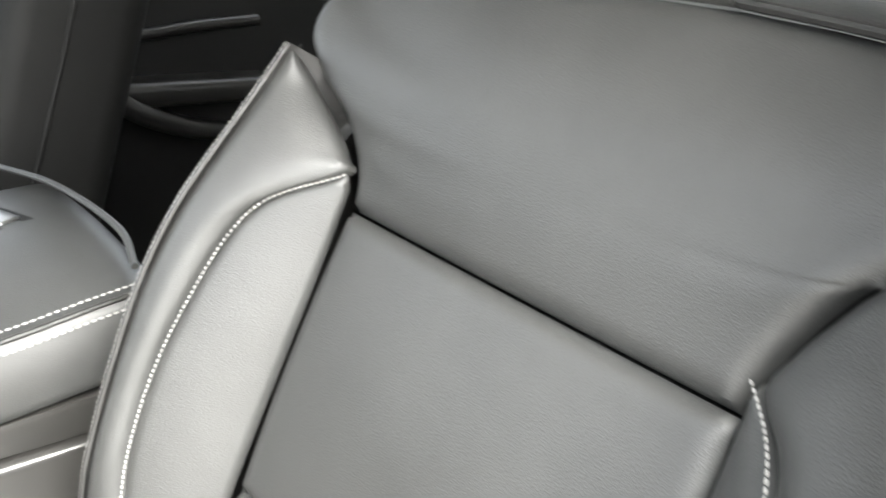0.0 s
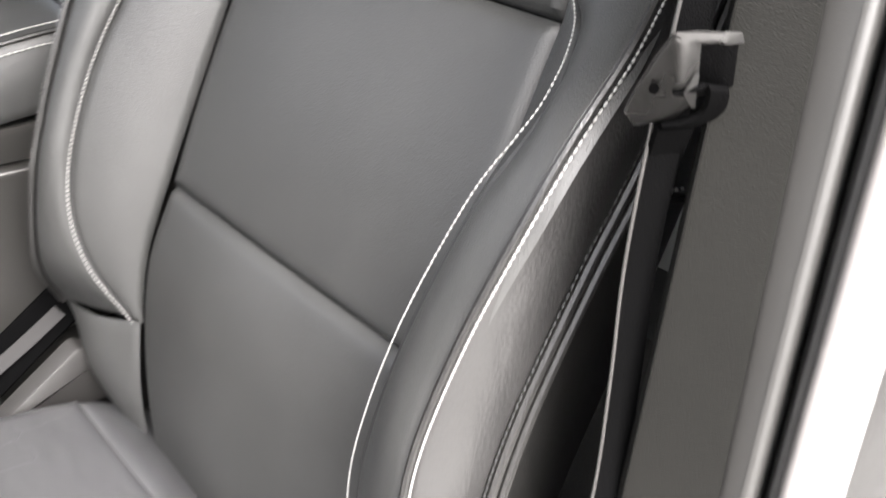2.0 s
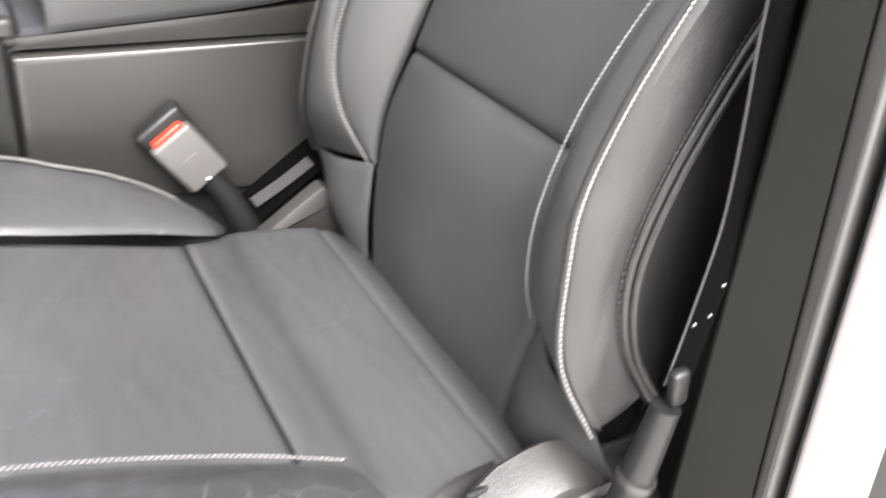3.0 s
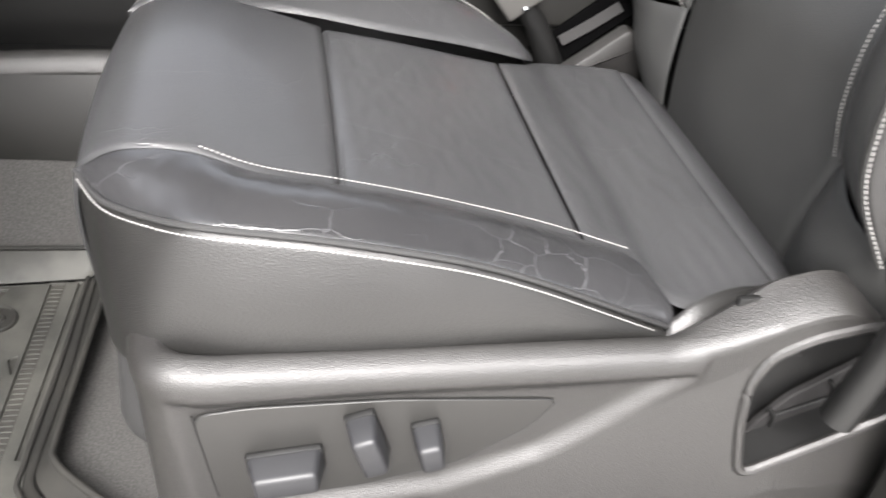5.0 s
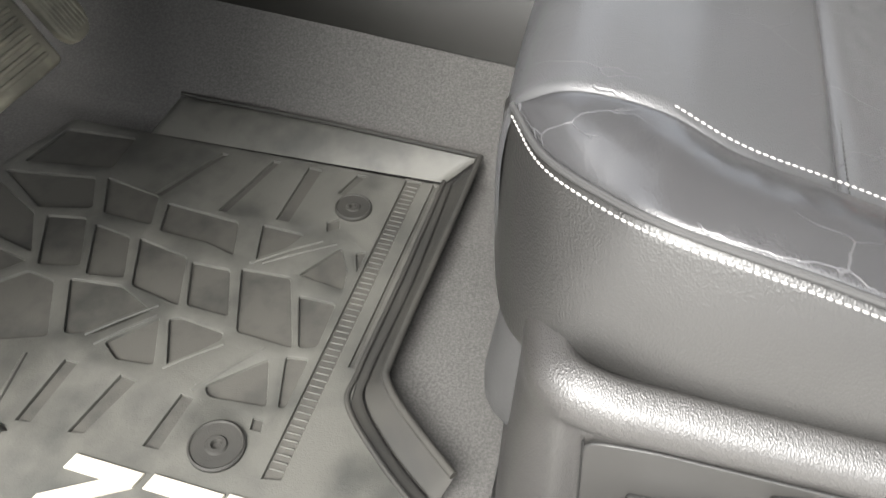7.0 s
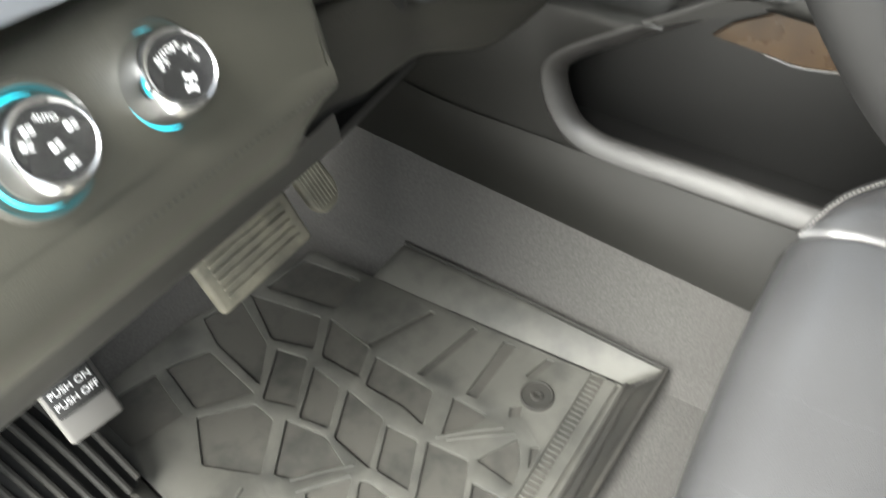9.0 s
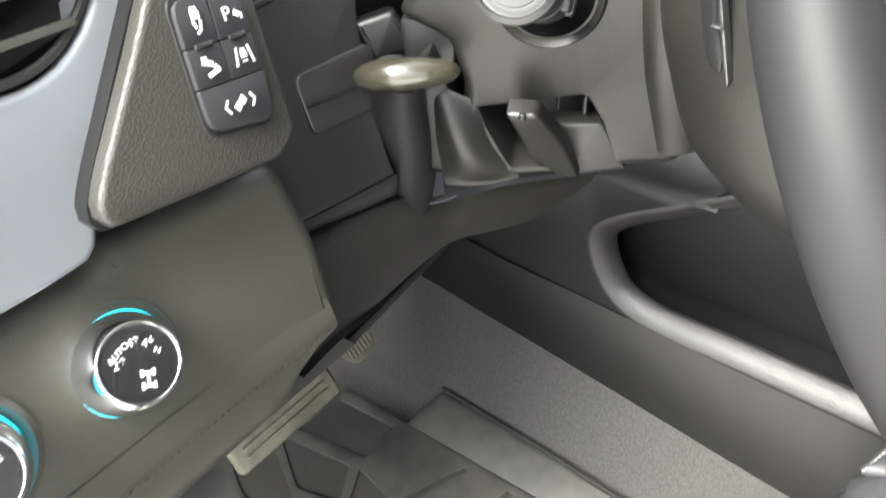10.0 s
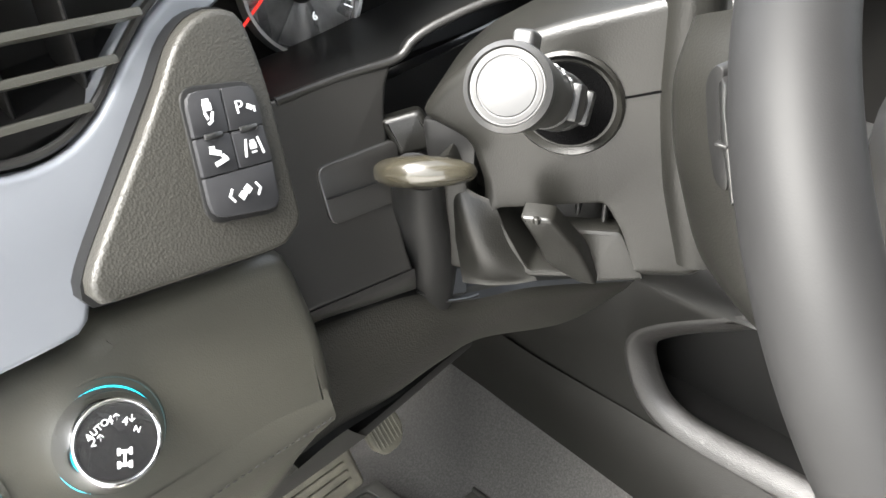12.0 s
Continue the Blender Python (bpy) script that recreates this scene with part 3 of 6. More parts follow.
        part("welt", tube(place([(x + 0.002, h, off - 0.001) for x, h, off in flank], sign), 0.0030, 8, 90), LEATHER_SHADED, seat, "black leather welt")
        part("welt", tube(place([(x + 0.004, h, off - 0.009) for x, h, off in flank], sign), 0.0030, 8, 90), LEATHER_SHADED, seat, "black leather welt")
        part("stitching", stitches(place([(x + 0.001, h, off + 0.004) for x, h, off in flank], sign), 0.0052, 0.0036, 0.0007), SEAM, seat)
    core = rbox((0.40, 0.10, 0.62), 0.035, 4, bk(0, 0.055, -0.135), Matrix.Rotation(radians(20.5), 4, "X"))
    part("core", core, SEAM, seat, "black foam core")


def build_shield(seat):
    X = -0.286
    # plan line of the shield: along the seat's flank, then round its front corner
    plan = curve([(X, -0.700, 0), (X, -0.55, 0), (X, -0.40, 0), (X, -0.25, 0), (X, -0.13, 0), (X + 0.001, -0.085, 0), (X + 0.010, -0.056, 0), (X + 0.034, -0.038, 0), (-0.200, -0.030, 0), (-0.120, -0.024, 0)], 240)
    across = np.gradient(plan, axis=0)
    across /= np.linalg.norm(across, axis=1, keepdims=True)
    normal = np.stack([-across[:, 1], across[:, 0], 0 * across[:, 0]], 1)
    top = np.interp(plan[:, 1], [-0.70, -0.66, -0.63, -0.60, -0.573, -0.545, -0.507, -0.475, -0.44, -0.06, -0.03], [0.23, 0.272, 0.296, 0.318, 0.334, 0.332, 0.318, 0.306, 0.298, 0.304, 0.300])
    top = np.convolve(np.pad(top, 4, mode="edge"), np.ones(9) / 9, mode="valid")

    def depth(poly, y, z):
        """Signed distance into a closed outline (y, z), positive inside."""
        p = np.array(poly, float)
        q = np.roll(p, -1, axis=0)
        best, inside = np.full(y.shape, 9.0), np.zeros(y.shape, bool)
        for (ay, az), (by, bz) in zip(p, q):
            t = np.clip(((y - ay) * (by - ay) + (z - az) * (bz - az)) / ((by - ay) ** 2 + (bz - az) ** 2 + 1e-12), 0, 1)
            best = np.minimum(best, np.hypot(y - ay - t * (by - ay), z - az - t * (bz - az)))
            inside ^= ((az > z) != (bz > z)) & (y < (by - ay) * (z - az) / (bz - az + 1e-12) + ay)
        return np.where(inside, best, -best)

    recess = [(-0.066, 0.272), (-0.20, 0.276), (-0.36, 0.272), (-0.450, 0.272), (-0.415, 0.243), (-0.345, 0.192), (-0.26, 0.158), (-0.12, 0.146), (-0.080, 0.147)]
    slot = [(-0.516, 0.166), (-0.506, 0.215), (-0.502, 0.262), (-0.514, 0.290), (-0.545, 0.308), (-0.594, 0.318), (-0.640, 0.312), (-0.664, 0.270), (-0.664, 0.232), (-0.60, 0.204)]
    n = 96
    rise = np.linspace(0, 1, n)
    z = 0.075 + rise[None] * (top - 0.075)[:, None]
    y = np.repeat(plan[:, 1][:, None], n, 1)
    out = np.zeros(z.shape)
    hump = np.clip((-0.44 - plan[:, 1]) / 0.08, 0, 1)[:, None]
    roll = 0.015 - 0.009 * hump
    d = np.clip(1 - (top[:, None] - z) / roll, 0, 1)
    out -= roll * (1 - np.sqrt(np.clip(1 - d * d, 0, 1)))
    flat = np.clip(1 - (np.arange(240) - 200) / 12.0, 0, 1)[:, None]
    s = np.clip(depth(recess, y, z) / 0.018 + 0.4, 0, 1)
    out -= 0.0085 * s * s * (3 - 2 * s) * flat
    below = np.clip((0.150 + np.clip(-0.25 - y, 0, 0.30) * 0.52 - z) / 0.16, 0, 1)
    out += 0.022 * below * np.clip((-0.10 - y) / 0.16, 0, 1)
    swell = np.exp(-((top[:, None] - z - 0.020) / 0.013) ** 2) * 0.0018
    out += swell * np.where(y > -0.46, 1, 0.0)
    pts = plan[:, None] + normal[:, None] * out[..., None]
    pts[..., 2] = z
    bm = bmesh.new()
    grid(bm, pts)
    edge = np.array([tuple(p) for p in rounded([(0, *p) for p in slot], 0.014, 4)])
    hit = depth(edge[:, 1:], np.array([f.calc_center_median().y for f in bm.faces]), np.array([f.calc_center_median().z for f in bm.faces]))
    bm.faces.ensure_lookup_table()
    bmesh.ops.delete(bm, geom=[f for f, d in zip(bm.faces[:], hit) if d > 0.001 and f.calc_center_median().x < -0.25], context="FACES")
    # lip that turns in under the cushion
    ledge = pts[:, -1] - normal * (0.006 + 0.028 * hump) + np.array((0, 0, 1.0)) * 0.009 * hump
    lip = np.stack([pts[:, -1], pts[:, -1] * 0.5 + ledge * 0.5 + np.array((0, 0, 0.0006)), ledge, ledge - normal * 0.006 - np.array((0, 0, 0.006)), ledge - normal * 0.007 - np.array((0, 0, 0.06))], 1)
    grid(bm, lip)
    bmesh.ops.remove_doubles(bm, verts=bm.verts, dist=1e-5)
    part("side_shield", bm, PLASTIC, seat, "grained dark plastic side shield")
    face = [(X, -0.078, 0.258), (X, -0.117, 0.263), (X, -0.222, 0.262), (X, -0.352, 0.250), (X, -0.331, 0.220), (X, -0.281, 0.185), (X, -0.206, 0.164), (X, -0.117, 0.155), (X, -0.090, 0.156)]
    part("switch_panel", slab(rounded([(X + 0.0065, y0, z0) for x0, y0, z0 in face], 0.012, 3), (0.012, 0, 0), 0.0008, 1), SMOOTH, seat, "smooth dark switch panel")
    part("panel_joint", tube([(X + 0.0072, y0, z0) for x0, y0, z0 in rounded(face, 0.012, 3)] + [(X + 0.0072, -0.078, 0.2575)], 0.0008, 6), BLACK, seat)
    plate_edge = [(X + 0.018, -0.536, 0.168), (X + 0.018, -0.546, 0.192), (X + 0.018, -0.565, 0.219), (X + 0.018, -0.617, 0.258), (X + 0.018, -0.655, 0.262), (X + 0.018, -0.657, 0.225)]
    part("slot_plate", slab(plate_edge, (0.006, 0, 0), 0.001, 1), LABEL, seat, "pale plastic plate in the slot")
    bulge = 0.022 * np.clip((0.150 + np.clip(-0.25 - edge[:, 1], 0, 0.30) * 0.52 - edge[:, 2]) / 0.16, 0, 1)
    ring = np.stack([X - bulge, edge[:, 1], edge[:, 2]], 1)
    ring = np.vstack([ring, ring[:1]])
    part("slot_lip", tube(ring, 0.0046, 8), PLASTIC, seat)
    bm = bmesh.new()
    grid(bm, np.stack([ring, ring + np.array((0.034, 0, 0))], 1))
    part("slot_wall", bm, BLACK, seat)
    part("slot_backing", rbox((0.006, 0.19, 0.17), 0.002, 2, (X + 0.032, -0.585, 0.24)), BLACK, seat)
    for y0, z0 in ((-0.556, 0.200), (-0.602, 0.230)):
        part("slot_clip", tube([(X + 0.016, y0 + 0.008, z0 + 0.010), (X + 0.015, y0, z0), (X + 0.016, y0 - 0.002, z0 - 0.016)], 0.0018, 6, 10), BLACK, seat)
        part("slot_clip", tube([(X + 0.016, y0, z0), (X + 0.016, y0 - 0.018, z0 + 0.007), (X + 0.016, y0 - 0.044, z0 + 0.018)], 0.0014, 6, 10), BLACK, seat)
    # power seat switches: chamfered caps that stand well out of the panel
    for name, y0, z0, w, h, turn, taper in (("slide_switch", -0.142, 0.203, 0.056, 0.027, -6, 0.86), ("recline_switch", -0.2035, 0.2275, 0.023, 0.050, -17, 0.84), ("lumbar_switch", -0.2500, 0.2210, 0.022, 0.033, -12, 0.84)):
        m = Matrix.Rotation(radians(turn), 4, "X")
        bm = rbox((0.026, w, h), 0.005, 4)
        for v in bm.verts:
            if v.co.x < 0:
                v.co.y *= taper
                v.co.z *= taper
        bmesh.ops.transform(bm, matrix=Matrix.Translation((X - 0.008, y0, z0)) @ m, verts=bm.verts)
        sw = part(name, bm, KEY, seat, "slate grey seat switch")
        part("switch_skirt", rbox((0.008, w * 1.04, h * 1.05), 0.003, 2, (X + 0.0045, y0, z0), m), BLACK, sw)
    inboard = [(0.236, -0.48, 0.262), (0.236, -0.575, 0.334), (0.236, -0.600, 0.318), (0.236, -0.605, 0.262)]
    part("inner_bracket", slab(rounded(inboard, 0.006, 2), (0.022, 0, 0), 0.004, 2), PLASTIC, seat, "grained plastic hinge cover")
    part("inner_bracket", rbox((0.012, 0.010, 0.030), 0.002, 2, (0.222, -0.615, 0.262)), LABEL, seat)
    part("seat_frame", rbox((0.44, 0.52, 0.11), 0.010, 2, (0, -0.33, 0.125)), BLACK, seat, "black steel seat frame")
    for x in (-0.20, 0.20):
        part("rail", rbox((0.05, 0.60, 0.075), 0.006, 2, (x, -0.33, 0.034)), BLACK, seat, "black steel seat rail")


seat = thing("driver_seat", "black leather power seat with white contrast stitching", "car seat")
build_cushion(seat)
build_backrest(seat)
build_shield(seat)


# ---- belt and pillar ----
def ribbon(path, half, thick, count=60):
    """A flat strap along a path; half is its half-width vector."""
    p = curve(path, count)
    t = np.gradient(p, axis=0)
    w = np.array(half)
    rows = []
    for i in range(count):
        n = np.cross(t[i], w)
        n = n / (np.linalg.norm(n) + 1e-9) * thick
        rows.append([p[i] - w - n * 0.4, p[i] - w * 0.92 + n, p[i] + w * 0.92 + n, p[i] + w - n * 0.4, p[i] + w * 0.92 - n, p[i] - w * 0.92 - n])
    bm = bmesh.new()
    vs = grid(bm, np.array(rows), closed=True)
    bm.faces.new(vs[0][::-1])
    bm.faces.new(vs[-1])
    return bm


def build_belt():
    belt = thing("seat_belt", "black webbing seat belt hanging beside the seat", "seat belt")
    half = (-0.003, -0.0085, 0.0)
    run = [(-0.280, -0.655, 1.05), (-0.285, -0.628, 0.88), (-0.289, -0.619, 0.80), (-0.291, -0.616, 0.77), (-0.292, -0.616, 0.73), (-0.2935, -0.620, 0.67), (-0.299, -0.623, 0.615), (-0.306, -0.622, 0.555), (-0.312, -0.612, 0.50), (-0.319, -0.598, 0.445)]
    part("webbing", ribbon(run, half, 0.0009, 90), SHADE_BLACK, belt)
    for k in range(7):
        w = -0.78 + 0.26 * k
        part("webbing_rib", ribbon([(x + half[0] * w + 0.0006, y + half[1] * w + 0.0004, z) for x, y, z in run[:7]], (-0.0003, -0.0007, 0), 0.0009, 60), SHADE_BLACK, belt)
    part("webbing_edge", tube([(x - half[0] * 1.02 - 0.0006, y - half[1] * 1.02, z) for x, y, z in run], 0.0009, 8, 90), SMOOTH, belt, "grey woven webbing edge")
    part("webbing_loop", ribbon([(-0.3060, -0.5940, 0.7530), (-0.3120, -0.6030, 0.7560), (-0.3100, -0.6120, 0.7500), (-0.3060, -0.6180, 0.7430), (-0.3020, -0.6140, 0.7380), (-0.2970, -0.6090, 0.7360)], (0.0008, -0.010, -0.002), 0.0011, 40), SHADE_BLACK, belt)
    part("webbing_fold", ribbon([(-0.2980, -0.6090, 0.7360), (-0.2900, -0.6220, 0.7160), (-0.2850, -0.6330, 0.6950)], (-0.0030, -0.009, 0.0), 0.0016, 24), SHADE_BLACK, belt)
    part("hem", tube([(-0.2810, -0.6340, 0.6910), (-0.2910, -0.6340, 0.6960), (-0.3000, -0.6400, 0.7010)], 0.0020, 8, 20), SHADE_BLACK, belt)
    part("hem_stitching", stitches([(-0.2900, -0.6270, 0.7010), (-0.2980, -0.6270, 0.7060), (-0.3010, -0.6330, 0.7070)], 0.0024, 0.0016, 0.0004), LABEL, belt, "pale hem stitches")
    tongue = part("latch_tongue", slab(rounded([(-0.2800, -0.5980, 0.7380), (-0.2890, -0.5860, 0.7490), (-0.3030, -0.5710, 0.7680), (-0.3110, -0.5640, 0.7770), (-0.3140, -0.5630, 0.7790), (-0.3150, -0.5680, 0.7760), (-0.3100, -0.5830, 0.7590), (-0.3030, -0.5960, 0.7470), (-0.2950, -0.6030, 0.7380), (-0.2820, -0.6050, 0.7310)], 0.0022, 3), (-0.001, -0.009, 0.0), 0.0026, 4), TONGUE, belt, "glossy black latch tongue housing")
    part("tongue_hood", slab(rounded([(-0.3110, -0.5640, 0.7770), (-0.3140, -0.5630, 0.7790), (-0.3190, -0.5850, 0.7780), (-0.3190, -0.5890, 0.7740), (-0.3140, -0.5710, 0.7740)], 0.0010, 2), (-0.001, -0.010, 0.0), 0.0010, 2), TONGUE, tongue)
    # Near-black sheet: the hollow's shade is put into its colour.
    part("tongue_back", slab(rounded([(-0.3080, -0.5760, 0.7750), (-0.3140, -0.5990, 0.7740), (-0.3090, -0.6160, 0.7530), (-0.3010, -0.5990, 0.7510)], 0.002, 2), (-0.001, -0.006, 0), 0.001, 2), SHADE_BLACK, tongue, "near-black sheet for the shaded hollow of the tongue")
    part("tongue_plate", slab([(-0.3090, -0.5870, 0.7550), (-0.3130, -0.5840, 0.7630), (-0.3060, -0.6010, 0.7470)], (-0.0008, -0.002, 0), 0.0003, 1), DARK_STEEL, tongue, "worn steel tongue plate")
    part("tongue_hole", lathe([(0.0018, 0), (0.0018, 0.0008)], 20, (-0.3010, -0.5820, 0.7550), (-0.3, 1.0, 0.1)), SHADE_BLACK, tongue)
    tens = thing("belt_anchor_tube", "black plastic belt anchor sleeve beside the seat", "belt anchor")
    part("sleeve", tube([(-0.320, -0.593, 0.428), (-0.318, -0.585, 0.350), (-0.314, -0.572, 0.245)], [0.0105, 0.0135, 0.0145], 16), BLACK, tens)
    part("collar", tube([(-0.3185, -0.5868, 0.366), (-0.3182, -0.5856, 0.360)], 0.0150, 16), SMOOTH, tens)
    part("clasp", rbox((0.010, 0.014, 0.030), 0.004, 3, (-0.321, -0.597, 0.444), Matrix.Rotation(radians(-12), 4, "X")), BLACK, tens)
    for y, z in ((-0.592, 0.496), (-0.604, 0.500), (-0.608, 0.522)):
        part("snap", lathe([(0.0013, 0), (0.0011, 0.0012), (0.0005, 0.0016)], 12, (-0.322, y, z), (-0.8, 0.6, 0.2)), DARK_STEEL, tens, "small metal snap")
    return belt


def build_pillar():
    """Door pillar: cloth-grained trim, a pale seal, a dark gap and the painted body behind."""
    col = thing("door_pillar", kind="structure", label="dark grained pillar trim with rubber door seal", category="pillar")
    def strip(name, a, y0, b, y1, mat, deep, z0=0.02, z1=1.30):
        """a, b: edges across, at heights 0.3 and 0.8; the pillar leans in towards the roof."""
        def at(e, z):
            return e[0] + (e[1] - e[0]) * (z - 0.3) / 0.5
        o = [(at(a, z0), y0, z0), (at(b, z0), y1, z0), (at(b, z1), y1, z1), (at(a, z1), y0, z1)]
        part(name, slab(o, (0.02, -deep, 0), 0.006, 3), mat, col)
    strip("pillar_trim", (-0.3225, -0.298), -0.624, (-0.379, -0.320), -0.640, TRIM_CLOTH, 0.10)
    strip("pillar_edge", (-0.380, -0.321), -0.640, (-0.393, -0.343), -0.642, EDGE, 0.09)
    strip("door_seal", (-0.3935, -0.3435), -0.654, (-0.3995, -0.3515), -0.656, SEAL, 0.06)
    strip("pillar_body", (-0.400, -0.352), -0.642, (-0.425, -0.374), -0.650, PAINT, 0.09)
    return col


build_belt()
build_pillar()


# ---- belt buckle, console, passenger side ----
def build_buckle():
    b = thing("belt_buckle", "grey plastic belt buckle with an orange-red button", "belt buckle")
    ax = Vector((0, 0.62, 0.78)).normalized()
    side = Vector((1, 0, 0))
    m = Matrix((side, ax.cross(side) * -1, ax)).transposed().to_4x4()
    c = Vector((0.287, -0.427, 0.370))
    part("housing", rbox((0.024, 0.054, 0.074), 0.006, 4, c - ax * 0.003, m), GREY, b)
    part("moulded_mark", rbox((0.0012, 0.020, 0.016), 0.0004, 1, c - ax * 0.006 - Vector((0.0123, 0, 0)), m), GREY, b)
    part("release_button", rbox((0.016, 0.040, 0.012), 0.003, 3, c + ax * 0.0335, m), RED, b, "orange-red release button")
    part("button_surround", rbox((0.0245, 0.062, 0.034), 0.006, 3, c + ax * 0.036 + Vector((0.014, 0, 0)), m), BLACK, b)
    part("stem", tube([c - ax * 0.03, c - ax * 0.065, (0.285, -0.49, 0.275), (0.284, -0.52, 0.21)], [0.014, 0.015, 0.017, 0.019], 12, flat=0.7), BLACK, b, "black ribbed stem")
    part("rivet", lathe([(0.006, 0), (0.0055, 0.003), (0.003, 0.004)], 16, c - ax * 0.034 + Vector((-0.010, 0, 0)), (-0.5, 0, -0.8)), CHROME, b)


def build_sleeve():
    s = thing("belt_sleeve", "black sleeve with a pale printed label", "belt sleeve")
    part("sleeve", ribbon([(0.300, -0.48, 0.262), (0.305, -0.53, 0.298), (0.306, -0.60, 0.352)], (-0.0115, -0.0104, -0.0152), 0.003, 20), SHADE_BLACK, s)
    part("printed_label", ribbon([(0.296, -0.508, 0.292), (0.2975, -0.545, 0.314), (0.2985, -0.583, 0.340)], (-0.0040, -0.0036, -0.0052), 0.0016, 20), LABEL, s, "pale blank label")


def build_console():
    con = thing("centre_console", "dark plastic centre console with padded armrest lid", "centre console")
    F, X = 0.313, 0.330
    opening = rounded([(F, 0.314, 0.324), (F, 0.284, 0.254), (F, 0.250, 0.236), (F, 0.12, 0.237), (F, -0.22, 0.240), (F, -0.22, 0.46), (F, 0.127, 0.472), (F, 0.220, 0.410), (F, 0.296, 0.356)], 0.02, 3)
    wall = [(F + 0.012, 0.74, 0.10), (F, 0.74, 0.40), (F, 0.335, 0.424), (F, 0.215, 0.430), (F, 0.08, 0.500), (F, -0.26, 0.500), (F - 0.018, -0.26, 0.11)]
    part("side_wall", slab(wall, (0.018, 0, 0), 0.010, 3, holes=(opening,)), COLUMN, con)
    path = curve([(0, 0.110, 0.484), (0, 0.210, 0.414), (0, 0.285, 0.360), (0, 0.308, 0.324), (0, 0.286, 0.268), (0, 0.252, 0.246), (0, 0.205, 0.242), (0, 0.115, 0.245), (0, -0.22, 0.248)], 90)
    run = np.gradient(path, axis=0)
    run /= np.linalg.norm(run, axis=1, keepdims=True)
    side = np.stack([0 * run[:, 0], -run[:, 2], run[:, 1]], 1)
    part("pocket_lip", pillow([tuple(p + np.array((F - 0.002, 0, 0))) for p in path + side * 0.013], [tuple(p + np.array((F + 0.022, 0, 0))) for p in path - side * 0.012],
                              bulge=0.005, tuck=0.003, edge=0.005, nu=130, nv=18, out=(-1, 0, 0), skip=("start", "end")), PLASTIC, con, "broad rounded lip of the side pocket")
    part("side_skirt", pillow([(0.327, 0.72, 0.120), (0.311, 0.50, 0.124), (0.295, 0.30, 0.126), (0.278, 0.10, 0.127), (0.250, -0.26, 0.128)], [(F + 0.004, 0.72, 0.300), (F + 0.001, 0.50, 0.240), (F - 0.001, 0.30, 0.235), (F - 0.001, 0.10, 0.232), (F - 0.001, -0.26, 0.236)],
                              bulge=0.004, tuck=0.0, edge=0.004, nu=60, nv=20, out=(-1, 0, 0)), COLUMN, con)
    part("side_flange", pillow([(F - 0.002, 0.50, 0.408), (F - 0.004, 0.335, 0.420), (F - 0.004, 0.245, 0.424), (F - 0.004, 0.195, 0.428)], [(F + 0.06, 0.52, 0.452), (F + 0.06, 0.350, 0.464), (F + 0.06, 0.250, 0.470), (F + 0.06, 0.180, 0.480)],
                               bulge=0.004, tuck=0.004, edge=0.008, nu=40, nv=12), COLUMN, con)
    # Black back, floor and end put the pocket's shade into the colour.
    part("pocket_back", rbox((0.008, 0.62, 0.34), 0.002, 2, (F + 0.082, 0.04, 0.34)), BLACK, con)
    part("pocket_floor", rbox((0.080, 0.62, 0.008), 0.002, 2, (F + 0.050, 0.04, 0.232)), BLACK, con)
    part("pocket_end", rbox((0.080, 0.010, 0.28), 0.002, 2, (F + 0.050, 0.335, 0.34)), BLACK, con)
    part("pocket_roof", rbox((0.080, 0.46, 0.008), 0.002, 2, (F + 0.050, -0.04, 0.496)), SMOOTH, con)
    part("core", rbox((0.26, 0.96, 0.46), 0.010, 2, (F + 0.222, 0.22, 0.25)), SMOOTH, con)
    part("wood_band", slab([(F + 0.072, 0.158, 0.389), (F + 0.072, 0.048, 0.382), (F + 0.072, -0.222, 0.424), (F + 0.072, -0.222, 0.492), (F + 0.072, 0.060, 0.460), (F + 0.072, 0.140, 0.410)], (0.008, 0, 0), 0.0008, 1), WOOD, con, "polished wood trim band")
    part("wood_edge", tube([(F + 0.071, 0.10, 0.385), (F + 0.071, 0.03, 0.388), (F + 0.071, -0.215, 0.458)], 0.0011, 8, 24), DARK_STEEL, con, "thin metal strip on the wood")
    part("post", rbox((0.10, 0.05, 0.30), 0.010, 3, (X + 0.054, -0.250, 0.370)), SMOOTH, con)
    # rear half beside the seat
    part("rear_box", rbox((0.30, 0.50, 0.47), 0.014, 3, (X + 0.150, -0.515, 0.250)), SMOOTH, con)
    part("shoulder", slab([(X - 0.012, -0.262, 0.300), (X - 0.012, -0.262, 0.483), (X - 0.012, -0.765, 0.498), (X - 0.012, -0.765, 0.300)], (0.03, 0, 0), 0.010, 3), SMOOTH, con)
    part("upper_band", slab([(X - 0.004, -0.262, 0.486), (X - 0.004, -0.262, 0.500), (X - 0.004, -0.765, 0.548), (X - 0.004, -0.765, 0.500)], (0.03, 0, 0), 0.004, 2), SMOOTH, con)
    crest = [(X - 0.002, -0.30, 0.577), (X - 0.002, -0.42, 0.585), (X - 0.002, -0.52, 0.596), (X - 0.002, -0.60, 0.612), (X + 0.004, -0.665, 0.620)]
    lid = part("armrest_lid", pillow(crest, [(x + 0.34, y, z + 0.004) for x, y, z in crest], bulge=0.030, tuck=0.030, edge=0.045, nu=60, nv=44, skip=("a",)), LEATHER, con, "padded black leather armrest lid")
